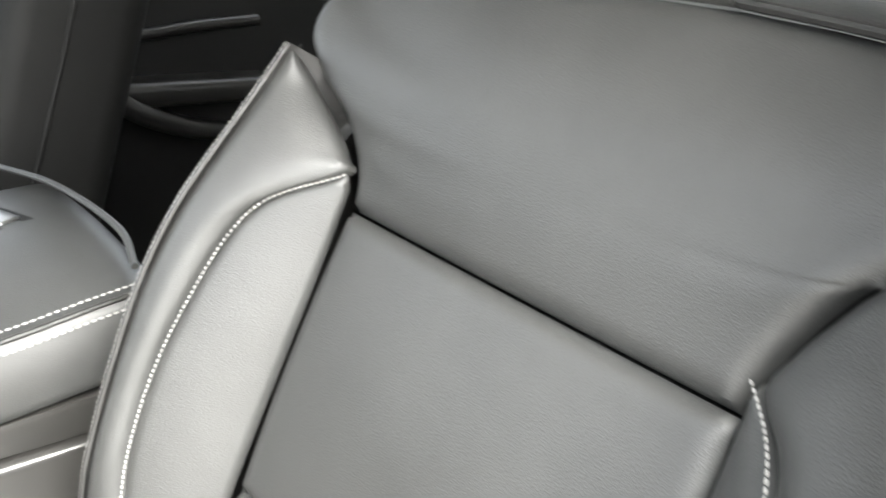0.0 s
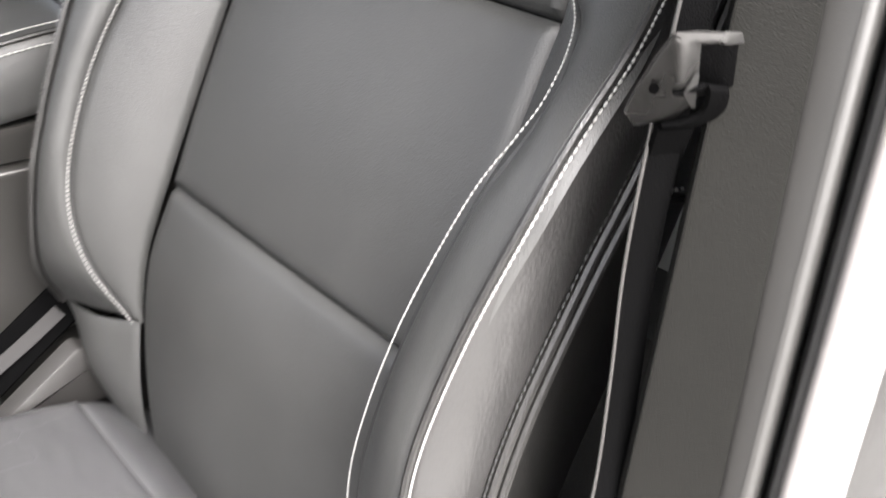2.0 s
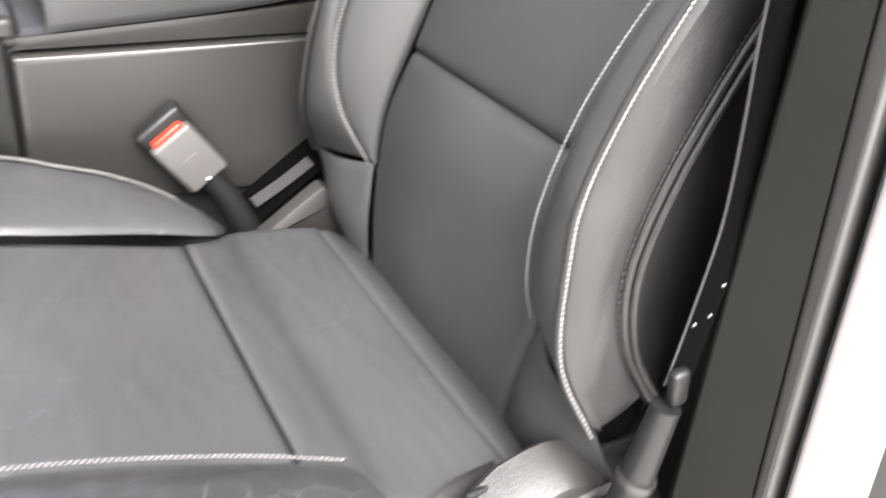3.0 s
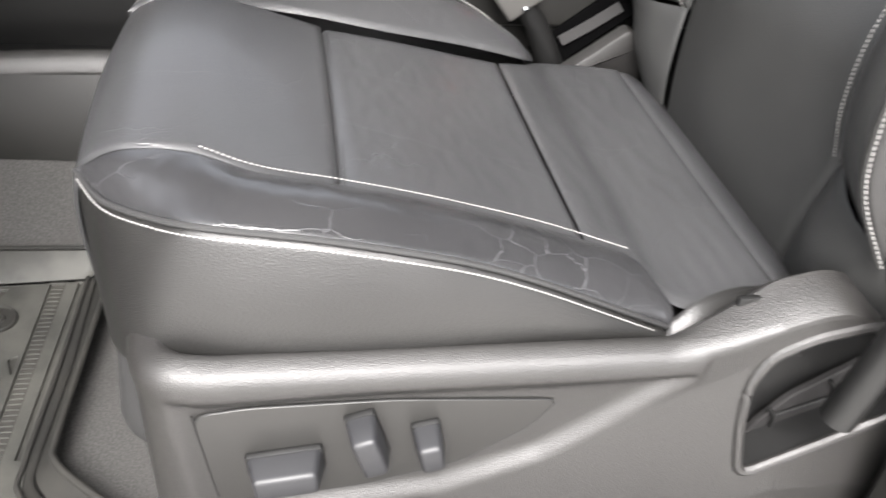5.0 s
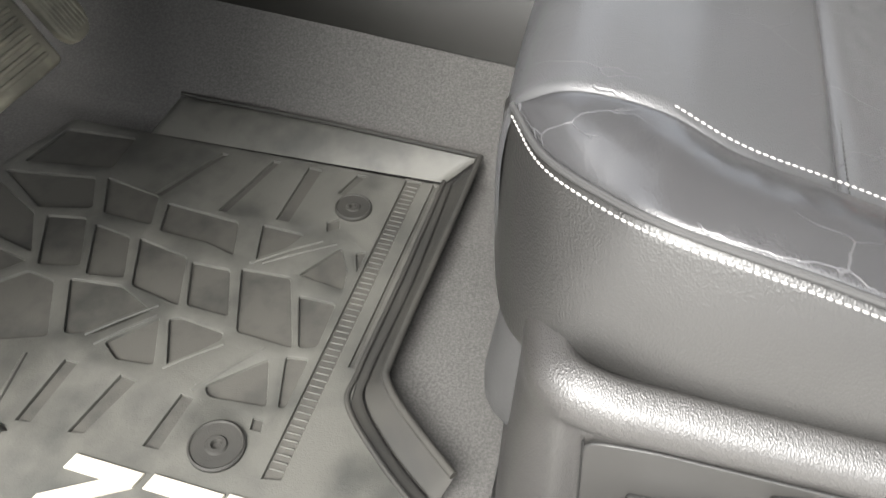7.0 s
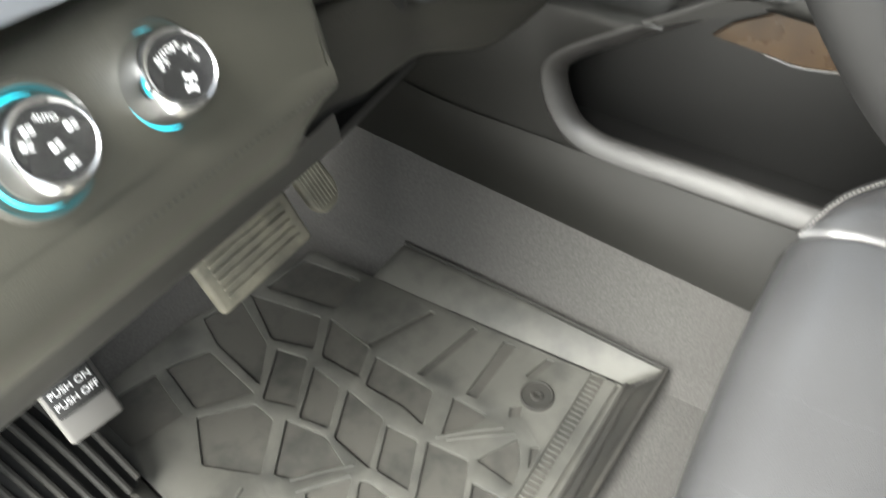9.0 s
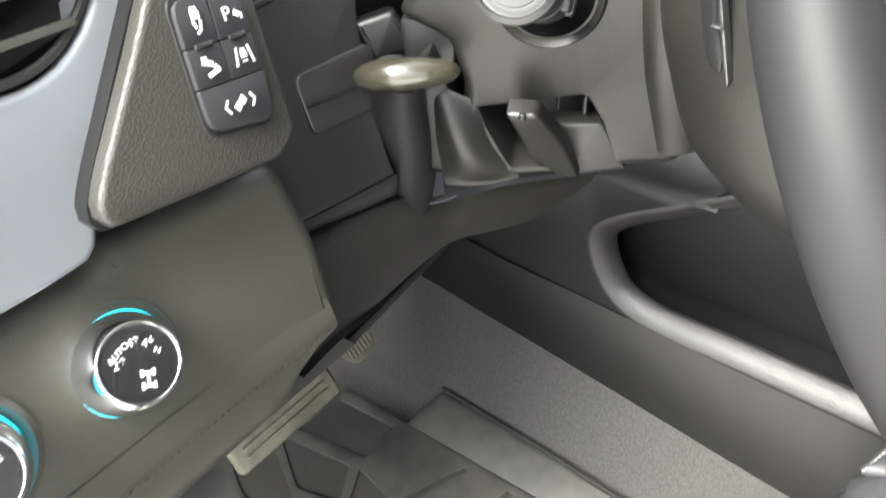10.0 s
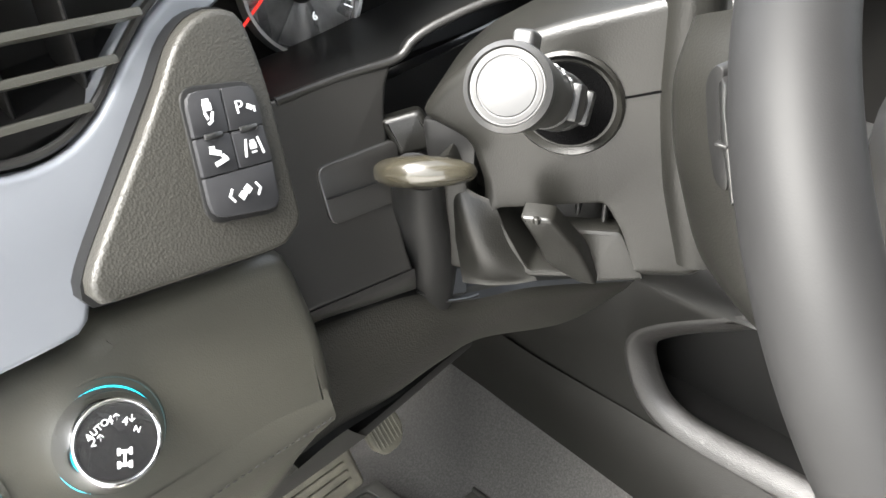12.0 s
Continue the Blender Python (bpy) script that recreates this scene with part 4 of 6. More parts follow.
    skirt = [(X - 0.010, -0.30, 0.505), (X - 0.010, -0.42, 0.517), (X - 0.010, -0.52, 0.529), (X - 0.010, -0.60, 0.542), (X - 0.004, -0.70, 0.552)]
    part("lid_side", pillow(crest[:-1] + [(X, -0.70, 0.622)], skirt, bulge=0.006, tuck=0.004, edge=0.006, nu=40, nv=14, out=(-1, 0, 0)), LEATHER, lid)
    part("lid_body", rbox((0.31, 0.36, 0.060), 0.012, 3, (X + 0.162, -0.48, 0.555), Matrix.Rotation(radians(-6), 4, "X")), SEAM, lid)
    part("stitching", stitches([(x + 0.007, y, z + 0.0055) for x, y, z in crest], 0.0062, 0.0046, 0.0009), THREAD, lid, "white contrast stitching")
    part("stitching", stitches([(x - 0.005, y, z - 0.0085) for x, y, z in crest], 0.0062, 0.0046, 0.0009), THREAD, lid, "white contrast stitching")
    part("welt", tube([(x + 0.001, y, z) for x, y, z in crest], 0.0024, 8, 40), LEATHER_SHADED, lid)
    part("lid_crease", tube([(X + 0.34, -0.600, 0.640), (X + 0.23, -0.632, 0.646), (X + 0.10, -0.650, 0.640), (X + 0.03, -0.640, 0.628)], 0.0035, 8, 30), LEATHER, lid)
    tilt = Matrix.Rotation(radians(24), 4, "Z") @ Matrix.Rotation(radians(-6), 4, "X")
    part("latch_plate", rbox((0.090, 0.022, 0.006), 0.002, 3, (X + 0.205, -0.556, 0.634), tilt), STEEL, lid, "bright metal latch plate")
    part("latch_frame", rbox((0.110, 0.040, 0.006), 0.003, 3, (X + 0.205, -0.556, 0.631), tilt), BLACK, lid)
    return con


def build_passenger_side():
    s = thing("passenger_seat", "dark leather passenger seat beyond the console", "car seat")
    T = Matrix.Rotation(radians(14), 4, "X")
    part("backrest", rbox((0.44, 0.17, 0.62), 0.04, 5, (0.92, -0.690, 0.72), T), VINYL_SHADED, s)
    part("cushion", rbox((0.50, 0.54, 0.16), 0.05, 5, (0.92, -0.33, 0.33)), LEATHER_SHADED, s)
    part("base", rbox((0.44, 0.48, 0.27), 0.01, 2, (0.92, -0.34, 0.135)), BLACK, s)
    part("welt", tube([(0.70, -0.625, 0.53), (0.70, -0.70, 0.80), (0.72, -0.745, 1.0)], 0.003, 8, 24), VINYL_SHADED, s)
    d = thing("rear_door_panel", "dark rear door panel with armrest and pull handle", "door panel")
    part("panel", rbox((0.05, 1.0, 0.90), 0.02, 3, (1.36, -1.25, 0.42)), BLACK, d)
    part("armrest", rbox((0.10, 0.42, 0.05), 0.018, 4, (1.29, -1.07, 0.590), Matrix.Rotation(radians(-2), 4, "X")), SMOOTH, d)
    part("pull_handle", tube([(1.27, -0.89, 0.625), (1.25, -0.97, 0.560), (1.26, -1.08, 0.520), (1.28, -1.20, 0.50)], [0.02, 0.022, 0.022, 0.02], 12, 24), SMOOTH, d)
    part("trim_strip", tube([(1.30, -0.90, 0.700), (1.30, -1.00, 0.695), (1.30, -1.12, 0.715), (1.30, -1.25, 0.73)], 0.012, 10, 24), SMOOTH, d)
    part("trim_strip", tube([(1.30, -0.91, 0.735), (1.30, -1.02, 0.82), (1.30, -1.12, 0.92)], 0.010, 10, 16), SMOOTH, d)


build_buckle()
build_sleeve()
build_console()
build_passenger_side()


# ---- footwell ----
def build_floor():
    xs = np.array([-0.46, -0.36, -0.30, -0.10, 0.10, 0.205, 0.235, 0.265, 0.300, 0.36])
    zs = np.array([0.03, 0.00, -0.012, -0.014, -0.012, -0.004, 0.024, 0.075, 0.132, 0.15])
    ys = np.array([-1.60, -0.70, -0.10, 0.10, 0.30, 0.45, 0.65, 0.72, 0.80, 0.95])
    up = np.array([0.0, 0.0, 0.0, 0.0, 0.0, 0.0, 0.004, 0.03, 0.16, 0.45])
    pts = np.array([[(x, y, z + u) for x, z in zip(np.interp(np.linspace(0, 9, 60), range(10), xs), np.interp(np.linspace(0, 9, 60), range(10), zs))]
                    for y, u in zip(np.interp(np.linspace(0, 9, 90), range(10), ys), np.interp(np.linspace(0, 9, 90), range(10), up))])
    lean = np.clip((pts[..., 0] - 0.205) / 0.095, 0, 1)
    pts[..., 0] += lean * np.clip((pts[..., 1] - 0.30) * 0.082, -0.035, 0.03)
    for i in range(pts.shape[0]):
        for j in range(pts.shape[1]):
            pts[i, j, 2] += 0.002 * noise.noise(Vector(pts[i, j]) * 14)
    bm = bmesh.new()
    grid(bm, pts)
    tagged(part("carpet", bm, CARPET), "dark charcoal footwell carpet", "carpet", kind="structure")


def build_mat():
    mat = thing("floor_mat", "dusty black rubber floor mat with raised rim and pattern", "floor mat")
    Z, D = 0.005, 0.0042
    edge = [(0.172, 0.490), (0.183, 0.108), (-0.102, 0.122), (-0.143, 0.118), (-0.191, 0.074), (-0.228, 0.029), (-0.335, 0.030), (-0.345, 0.395), (-0.245, 0.412), (-0.221, 0.534),
            (-0.200, 0.690), (-0.025, 0.662), (0.170, 0.592)]
    cells = []

    def cell(*pts):
        p = [Vector((x, y, Z)) for x, y in pts]
        cells.append(rounded(p, 0.004, 2))

    cell((-0.015, 0.341), (-0.014, 0.297), (-0.074, 0.272), (-0.072, 0.319))
    cell((-0.009, 0.286), (-0.006, 0.231), (-0.094, 0.195), (-0.090, 0.256))
    cell((-0.028, 0.213), (-0.028, 0.172), (-0.086, 0.172), (-0.092, 0.189))
    cell((-0.001, 0.224), (0.050, 0.193), (0.020, 0.176), (-0.008, 0.171))
    cell((0.060, 0.290), (0.058, 0.240), (0.035, 0.250), (0.006, 0.276))
    cell((0.047, 0.175), (0.053, 0.165), (0.020, 0.165))
    cell((-0.093, 0.328), (-0.088, 0.318), (-0.094, 0.268), (-0.103, 0.266), (-0.147, 0.303))
    cell((-0.158, 0.258), (-0.112, 0.212), (-0.164, 0.193), (-0.168, 0.250))
    cell((-0.105, 0.197), (-0.102, 0.174), (-0.160, 0.176), (-0.162, 0.182))
    cell((0.008, 0.469), (0.001, 0.423), (-0.056, 0.399), (-0.062, 0.440))
    cell((0.002, 0.411), (-0.010, 0.349), (-0.075, 0.327), (-0.063, 0.386))
    cell((0.018, 0.396), (0.016, 0.338), (0.006, 0.302), (0.056, 0.318), (0.062, 0.408))
    cell((-0.072, 0.452), (-0.066, 0.396), (-0.088, 0.350), (-0.129, 0.386), (-0.138, 0.419))
    cell((-0.137, 0.375), (-0.094, 0.338), (-0.149, 0.316), (-0.153, 0.354))
    cell((0.006, 0.528), (0.014, 0.484), (-0.053, 0.452), (-0.064, 0.496))
    cell((0.082, 0.496), (0.070, 0.424), (0.024, 0.410), (0.026, 0.470))
    cell((0.060, 0.618), (0.078, 0.510), (0.030, 0.486), (0.014, 0.544))
    cell((-0.006, 0.646), (0.046, 0.624), (0.006, 0.545), (-0.050, 0.512), (-0.030, 0.600))
    cell((-0.092, 0.634), (-0.042, 0.604), (-0.062, 0.510), (-0.118, 0.560))
    cell((-0.126, 0.550), (-0.074, 0.500), (-0.080, 0.466), (-0.146, 0.432), (-0.172, 0.500))
    cell((-0.185, 0.668), (-0.106, 0.640), (-0.132, 0.566), (-0.198, 0.590))
    cell((0.150, 0.590), (0.158, 0.500), (0.098, 0.500), (0.080, 0.606))
    bands = [[(0.181, 0.155), (0.181, 0.136), (-0.230, 0.152), (-0.233, 0.169)], [(0.182, 0.121), (0.182, 0.116), (-0.100, 0.129), (-0.100, 0.134)],
             [(0.168, 0.275), (0.168, 0.258), (0.072, 0.264), (0.072, 0.279)], [(0.167, 0.321), (0.167, 0.312), (0.067, 0.338), (0.067, 0.348)],
             [(0.162, 0.386), (0.162, 0.378), (0.070, 0.421), (0.072, 0.431)], [(0.172, 0.214), (0.172, 0.203), (0.132, 0.218), (0.134, 0.226)],
             [(-0.168, 0.340), (-0.170, 0.322), (-0.234, 0.340), (-0.236, 0.354)], [(-0.172, 0.275), (-0.174, 0.262), (-0.231, 0.268), (-0.231, 0.283)],
             [(-0.166, 0.400), (-0.166, 0.386), (-0.236, 0.392), (-0.238, 0.406)], [(-0.178, 0.200), (-0.178, 0.190), (-0.190, 0.188), (-0.190, 0.198)],
             [(0.084, 0.222), (0.094, 0.210), (0.078, 0.205), (0.070, 0.217)]]
    part("tread", slab([(x, y, Z) for x, y in edge], (0, 0, -0.014), 0.0012, 2, holes=[*cells, *[[(x, y, Z) for x, y in b] for b in bands]]), RUBBER, mat, "rubber tread with angular cells")
    part("bed", slab([(x * 0.99, y * 0.99 + 0.002, Z - D) for x, y in edge], (0, 0, -0.008), 0.0), BED, mat)
    # raised ribs that run across the tread
    for a, b in (((-0.108, 0.262), (-0.150, 0.306)), ((-0.100, 0.222), (-0.166, 0.268)), ((-0.112, 0.230), (-0.160, 0.266)), ((0.054, 0.200), (0.004, 0.268)), ((0.054, 0.216), (0.010, 0.272)), ((0.044, 0.230), (0.000, 0.280)),
                 ((-0.240, 0.430), (-0.170, 0.440)), ((-0.092, 0.342), (-0.142, 0.384)), ((-0.080, 0.346), (-0.134, 0.398))):
        part("rib", tube([(*a, Z), ((a[0] + b[0]) / 2, (a[1] + b[1]) / 2, Z + 0.0010), (*b, Z)], 0.0022, 6, 12, flat=0.8), RUBBER, mat)
    side_in = [(0.168, 0.590, Z), (0.172, 0.490, Z), (0.177, 0.300, Z + 0.002), (0.183, 0.108, Z + 0.004)]
    side_top = [(0.205, 0.600, 0.020), (0.236, 0.474, 0.024), (0.226, 0.280, 0.031), (0.210, 0.072, 0.037)]
    part("rim", pillow(side_in[1:], side_top[1:], bulge=0.0015, tuck=0.004, edge=0.006, nu=50, nv=12, skip=("a",)), RUBBER, mat, "sloping raised rubber rim")
    part("rim_bead", tube(side_top[1:], 0.0030, 8, 40), RUBBER_WALL, mat)
    rear_in = [(0.184, 0.109, Z + 0.004), (0.028, 0.116, Z), (-0.102, 0.123, Z), (-0.143, 0.120, Z), (-0.191, 0.074, Z), (-0.230, 0.025, Z)]
    rear_low = [(0.190, 0.100, Z + 0.002), (0.030, 0.104, Z - 0.004), (-0.096, 0.112, Z - 0.004), (-0.134, 0.107, Z - 0.004), (-0.180, 0.064, Z - 0.004), (-0.216, 0.018, Z - 0.004)]
    rear_top = [(0.210, 0.072, 0.037), (0.044, 0.084, 0.028), (-0.092, 0.093, 0.024), (-0.120, 0.088, 0.024), (-0.152, 0.058, 0.024), (-0.196, 0.006, 0.024)]
    part("rim", pillow(rear_in, rear_low, bulge=0.0, tuck=0.001, edge=0.003, nu=70, nv=6), RUBBER_WALL, mat)
    part("rim", pillow(rear_low, rear_top, bulge=-0.002, tuck=0.003, edge=0.004, nu=70, nv=12), RUBBER_WALL, mat)
    part("rim_bead", tube(rear_top, 0.0042, 10, 70), RUBBER_WALL, mat)
    part("rim_bead", tube([(x, y, z + 0.0015) for x, y, z in rear_in], 0.0028, 8, 70), RUBBER_WALL, mat)
    # side wall by the sill
    left_in = [(-0.246, 0.405, Z), (-0.222, 0.534, Z), (-0.201, 0.688, Z)]
    part("rim", pillow(left_in, [(x - 0.022, y + 0.004, 0.030) for x, y, z in left_in], bulge=0.001, tuck=0.003, edge=0.005, nu=40, nv=10), RUBBER, mat)
    for x, y, r in ((0.113, 0.200, 0.0215), (-0.215, 0.219, 0.026)):
        part("grommet", lathe([(r, -0.002), (r, 0.0035), (r * 0.93, 0.0050), (r * 0.87, 0.0036), (r * 0.40, 0.0030), (r * 0.34, 0.0050), (r * 0.20, 0.0050), (r * 0.15, 0.001), (0.0005, 0.001)], 36, (x, y, Z)), RUBBER_WALL, mat, "round rubber grommet")
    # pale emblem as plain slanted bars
    for y in (0.333, 0.258, 0.188):
        o = [(0, 0), (1, 0), (1, -0.26), (0.42, -0.74), (1, -0.74), (1, -1), (0, -1), (0, -0.74), (0.58, -0.26), (0, -0.26)]
        part("emblem_bar", slab([(-0.2545 + 0.058 * v - 0.002 * u, y - 0.066 * u - 0.016 * v, Z + 0.0035) for u, v in o], (0, 0, -0.0045), 0.0008, 1), LOGO, mat, "cream rubber emblem shape")
    for k in range(52):
        x = 0.172 - 0.0077 * k
        part("rib", rbox((0.0014, 0.014, 0.0022), 0.0005, 1, (x, 0.1457 + 0.0145 * (0.181 - x) / 0.41, Z - 0.0035)), RUBBER, mat)
    return mat


def build_pedals():
    b = thing("brake_pedal", "worn dusty ribbed brake pedal", "pedal")
    m = Matrix.Rotation(radians(-4), 4, "Z") @ Matrix.Rotation(radians(-32), 4, "X")
    c = Vector((0.010, 0.532, 0.200))
    part("pad", rbox((0.148, 0.016, 0.084), 0.007, 3, c, m), PEDAL, b)
    for k in range(6):
        part("rib", rbox((0.118, 0.005, 0.0050), 0.0016, 2, c + m @ Vector((0, -0.009, -0.026 + 0.0105 * k)), m), PEDAL, b)
    part("arm", tube([c + Vector((0.01, 0.012, 0.02)), (0.02, 0.60, 0.30), (0.03, 0.70, 0.50)], 0.011, 10, 20), BLACK, b)
    a = thing("accelerator_pedal", "dusty narrow accelerator pedal", "pedal")
    m2 = Matrix.Rotation(radians(-6), 4, "Z") @ Matrix.Rotation(radians(-30), 4, "X") @ Matrix.Rotation(radians(-6), 4, "Y")
    pad = rounded([Vector((x, 0, z)) for x, z in ((-0.023, 0.052), (0.020, 0.052), (0.025, -0.030), (0.012, -0.050), (-0.014, -0.050), (-0.024, -0.034))], 0.010, 4)
    part("pad", slab([Vector((0.142, 0.545, 0.196)) + m2 @ (p + Vector((0, -0.005, 0))) for p in pad], m2.to_3x3() @ Vector((0, 0.012, 0)), 0.004, 3), PEDAL, a)
    for k in range(7):
        part("rib", rbox((0.0024, 0.0016, 0.062), 0.0006, 1, Vector((0.142, 0.545, 0.196)) + m2 @ Vector((-0.0165 + 0.0055 * k, -0.0054, -0.008)), m2), PEDAL, a)
    part("arm", tube([(0.155, 0.57, 0.23), (0.17, 0.63, 0.31), (0.18, 0.72, 0.42)], 0.009, 10, 16), BLACK, a)
    p = thing("parking_brake_pedal", "grey metal-edged parking brake pedal", "pedal")
    m3 = Matrix.Rotation(radians(-12), 4, "Z") @ Matrix.Rotation(radians(-32), 4, "X")
    part("pad", rbox((0.054, 0.012, 0.066), 0.007, 3, (-0.247, 0.503, 0.256), m3), GREY, p)
    part("plate", rbox((0.046, 0.004, 0.034), 0.002, 2, Vector((-0.247, 0.503, 0.256)) + m3 @ Vector((0, -0.007, 0.013)), m3), BLACK, p)
    at = Vector((-0.247, 0.503, 0.256)) + m3 @ Vector((0, -0.0092, 0.013))
    sign = (at, m3.to_3x3() @ Vector((1, 0, 0)), m3.to_3x3() @ Vector((0, 0, 1)), m3.to_3x3() @ Vector((0, -1, 0)))
    words("PUSH ON", sign, 0, 0.0065, 0.0095, LAMP_WHITE, p)
    words("PUSH OFF", sign, 0, -0.0060, 0.0095, LAMP_WHITE, p)
    part("arm", tube([(-0.248, 0.512, 0.25), (-0.25, 0.60, 0.36), (-0.25, 0.70, 0.50)], 0.010, 10, 16), BLACK, p)


def build_footrest():
    f = thing("footrest", "ribbed black rubber footrest by the sill", "footrest")
    part("ramp", slab([(-0.345, 0.50, 0.03), (-0.226, 0.535, 0.02), (-0.206, 0.72, 0.16), (-0.345, 0.72, 0.17)], (0, 0.02, -0.03), 0.006, 3), BLACK, f)
    for k in range(7):
        x = -0.330 + 0.017 * k
        part("rib", tube([(x, 0.525 - 0.02 + 0.005 * k, 0.036), (x + 0.006, 0.61, 0.096), (x + 0.008, 0.70, 0.156)], 0.0045, 8, 12), RUBBER_WALL, f)
    s = thing("sill_trim", kind="structure", label="pale dusty plastic sill trim", category="sill")
    part("trim", slab([(-0.256, 0.470, 0.018), (-0.232, 0.545, 0.022), (-0.345, 0.500, 0.040), (-0.350, 0.40, 0.035)], (0, 0, -0.03), 0.006, 3), RUBBER, s)
    part("trim", rbox((0.10, 1.50, 0.09), 0.02, 4, (-0.405, 0.12, 0.005)), PLASTIC, s)


build_floor()
build_mat()
build_pedals()
build_footrest()


# ---- dashboard ----
POD = plate((-0.124, 0.308, 0.749), (0.09, -0.92, 0.38))


def turned(fr, deg):
    c, s = math.cos(radians(deg)), math.sin(radians(deg))
    return fr[0], fr[1] * c + fr[2] * s, fr[2] * c - fr[1] * s, fr[3]


def knob(parent_name, label, at, marks):
    k = thing(parent_name, label, "rotary knob", group="dash knobs")
    n = Vector((-0.032, -0.796, 0.605)).normalized()
    c = Vector(at) + n * 0.003
    fr = turned(plate(c + n * 0.0214, n), -28)
    flat, seat_at = (0.06, -0.93, 0.35), Vector(at) + n * 0.0010
    part("bezel", lathe([(0.0310, -0.006), (0.0308, -0.0008), (0.0280, 0.0004), (0.0258, -0.0020), (0.0243, -0.006)], 56, seat_at, flat), DASH, k)
    part("ring_light", lathe([(0.0241, -0.004), (0.0240, 0.0010), (0.0232, 0.0014)], 56, seat_at, flat), CYAN, k, "glowing cyan ring")
    part("skirt", lathe([(0.0232, -0.002), (0.0231, 0.004), (0.0220, 0.010), (0.0202, 0.0165), (0.0186, 0.0202), (0.0178, 0.0214), (0.0172, 0.0214)], 56, c, n), CHROME, k, "chrome knob body")
    part("face", lathe([(0.0168, 0.016), (0.0168, 0.0210), (0.0162, 0.0214)], 56, c, n), KEY, k, "slate grey knob face", smooth=False)
    part("rim", lathe([(0.0181, 0.0204), (0.0179, 0.0225), (0.0171, 0.0227), (0.0167, 0.0212)], 56, c, n), CHROME, k)
    for text, u, v, size, turn in marks:
        words(text, fr, u * 0.8, v * 0.8, size * 0.85, LAMP_WHITE, k, 0.0004, turn)
    return k, fr


def icon_bars(fr, parent, bars, w=0.0004):
    """A small white symbol made of flat bars: centre, size and turn of each."""
    for u, v, a, b, turn in bars:
        rot = Matrix((fr[1], fr[2], fr[3])).transposed().to_4x4() @ Matrix.Rotation(radians(turn), 4, "Z")
        part("symbol", rbox((a, b, 0.0004), 0, 1, on(fr, u, v, w), rot), LAMP_WHITE, parent, smooth=False)


def build_dash():
    dash = thing("dashboard", "dark grained dashboard around the steering column", "dashboard")
    inn = Vector((-0.02, 0.94, -0.30))
    low = rounded([(-0.43, 0.304, 0.706), (-0.215, 0.313, 0.700), (-0.196, 0.315, 0.698), (-0.183, 0.318, 0.703), (-0.082, 0.319, 0.685), (-0.080, 0.300, 0.640), (-0.088, 0.281, 0.586), (-0.210, 0.277, 0.604), (-0.43, 0.268, 0.632)], 0.014, 4)
    part("lower_panel", slab(low, inn * 0.10, 0.013, 5), DASH, dash, "soft dark lower dash panel")
    under = [(-0.43, 0.290, 0.625), (-0.210, 0.298, 0.600), (-0.094, 0.300, 0.584), (-0.10, 0.47, 0.525), (-0.43, 0.47, 0.565)]
    out, up = Vector((0.06, -0.93, 0.35)), Vector((0.0, 0.35, 0.93))
    hem = curve([(-0.43, 0.268, 0.632), (-0.210, 0.277, 0.604), (-0.094, 0.2808, 0.5872)], 40)
    bm = bmesh.new()
    grid(bm, np.array([[np.array(p) + np.array(up) * (h if h > 0 else h * fade) + np.array(out) * o for h, o in ((0.022, 0.0005), (0.012, 0.0004), (0.003, -0.0008), (-0.006, -0.0040), (-0.015, -0.0090), (-0.024, -0.0165), (-0.032, -0.026), (-0.038, -0.038), (-0.041, -0.055), (-0.042, -0.10))] for p, fade in ((p, min(1.0, 0.1 + max(0.0, -0.094 - p[0]) / 0.045)) for p in hem)]))
    part("panel_roll", bm, DASH, dash, "panel edge rolled under")
    part("panel_stitching", stitches([tuple(Vector(p) + up * 0.004 + out * 0.0006) for p in hem[16:]], 0.0046, 0.0030, 0.0005), EDGE, dash)
    part("underside", slab(under, (0, 0.01, -0.02), 0.008, 3), SMOOTH, dash)
    part("underside", pillow([(-0.43, 0.300, 0.570), (-0.20, 0.306, 0.552), (-0.076, 0.306, 0.548)], [(-0.43, 0.362, 0.480), (-0.20, 0.352, 0.470), (-0.030, 0.341, 0.470)], bulge=0.004, tuck=0.0, edge=0.010, nu=50, nv=14, out=(0, -1, -0.3)), SMOOTH, dash)
    part("underside", slab([(-0.43, 0.362, 0.478), (-0.20, 0.352, 0.468), (-0.030, 0.341, 0.468), (0.10, 0.352, 0.458), (0.12, 0.60, 0.47), (-0.43, 0.60, 0.49)], (0, 0, 0.012), 0.004, 2), BLACK, dash)
    part("underside", rbox((0.60, 0.25, 0.02), 0.008, 3, (-0.10, 0.62, 0.50), Matrix.Rotation(radians(-10), 4, "X")), BLACK, dash)
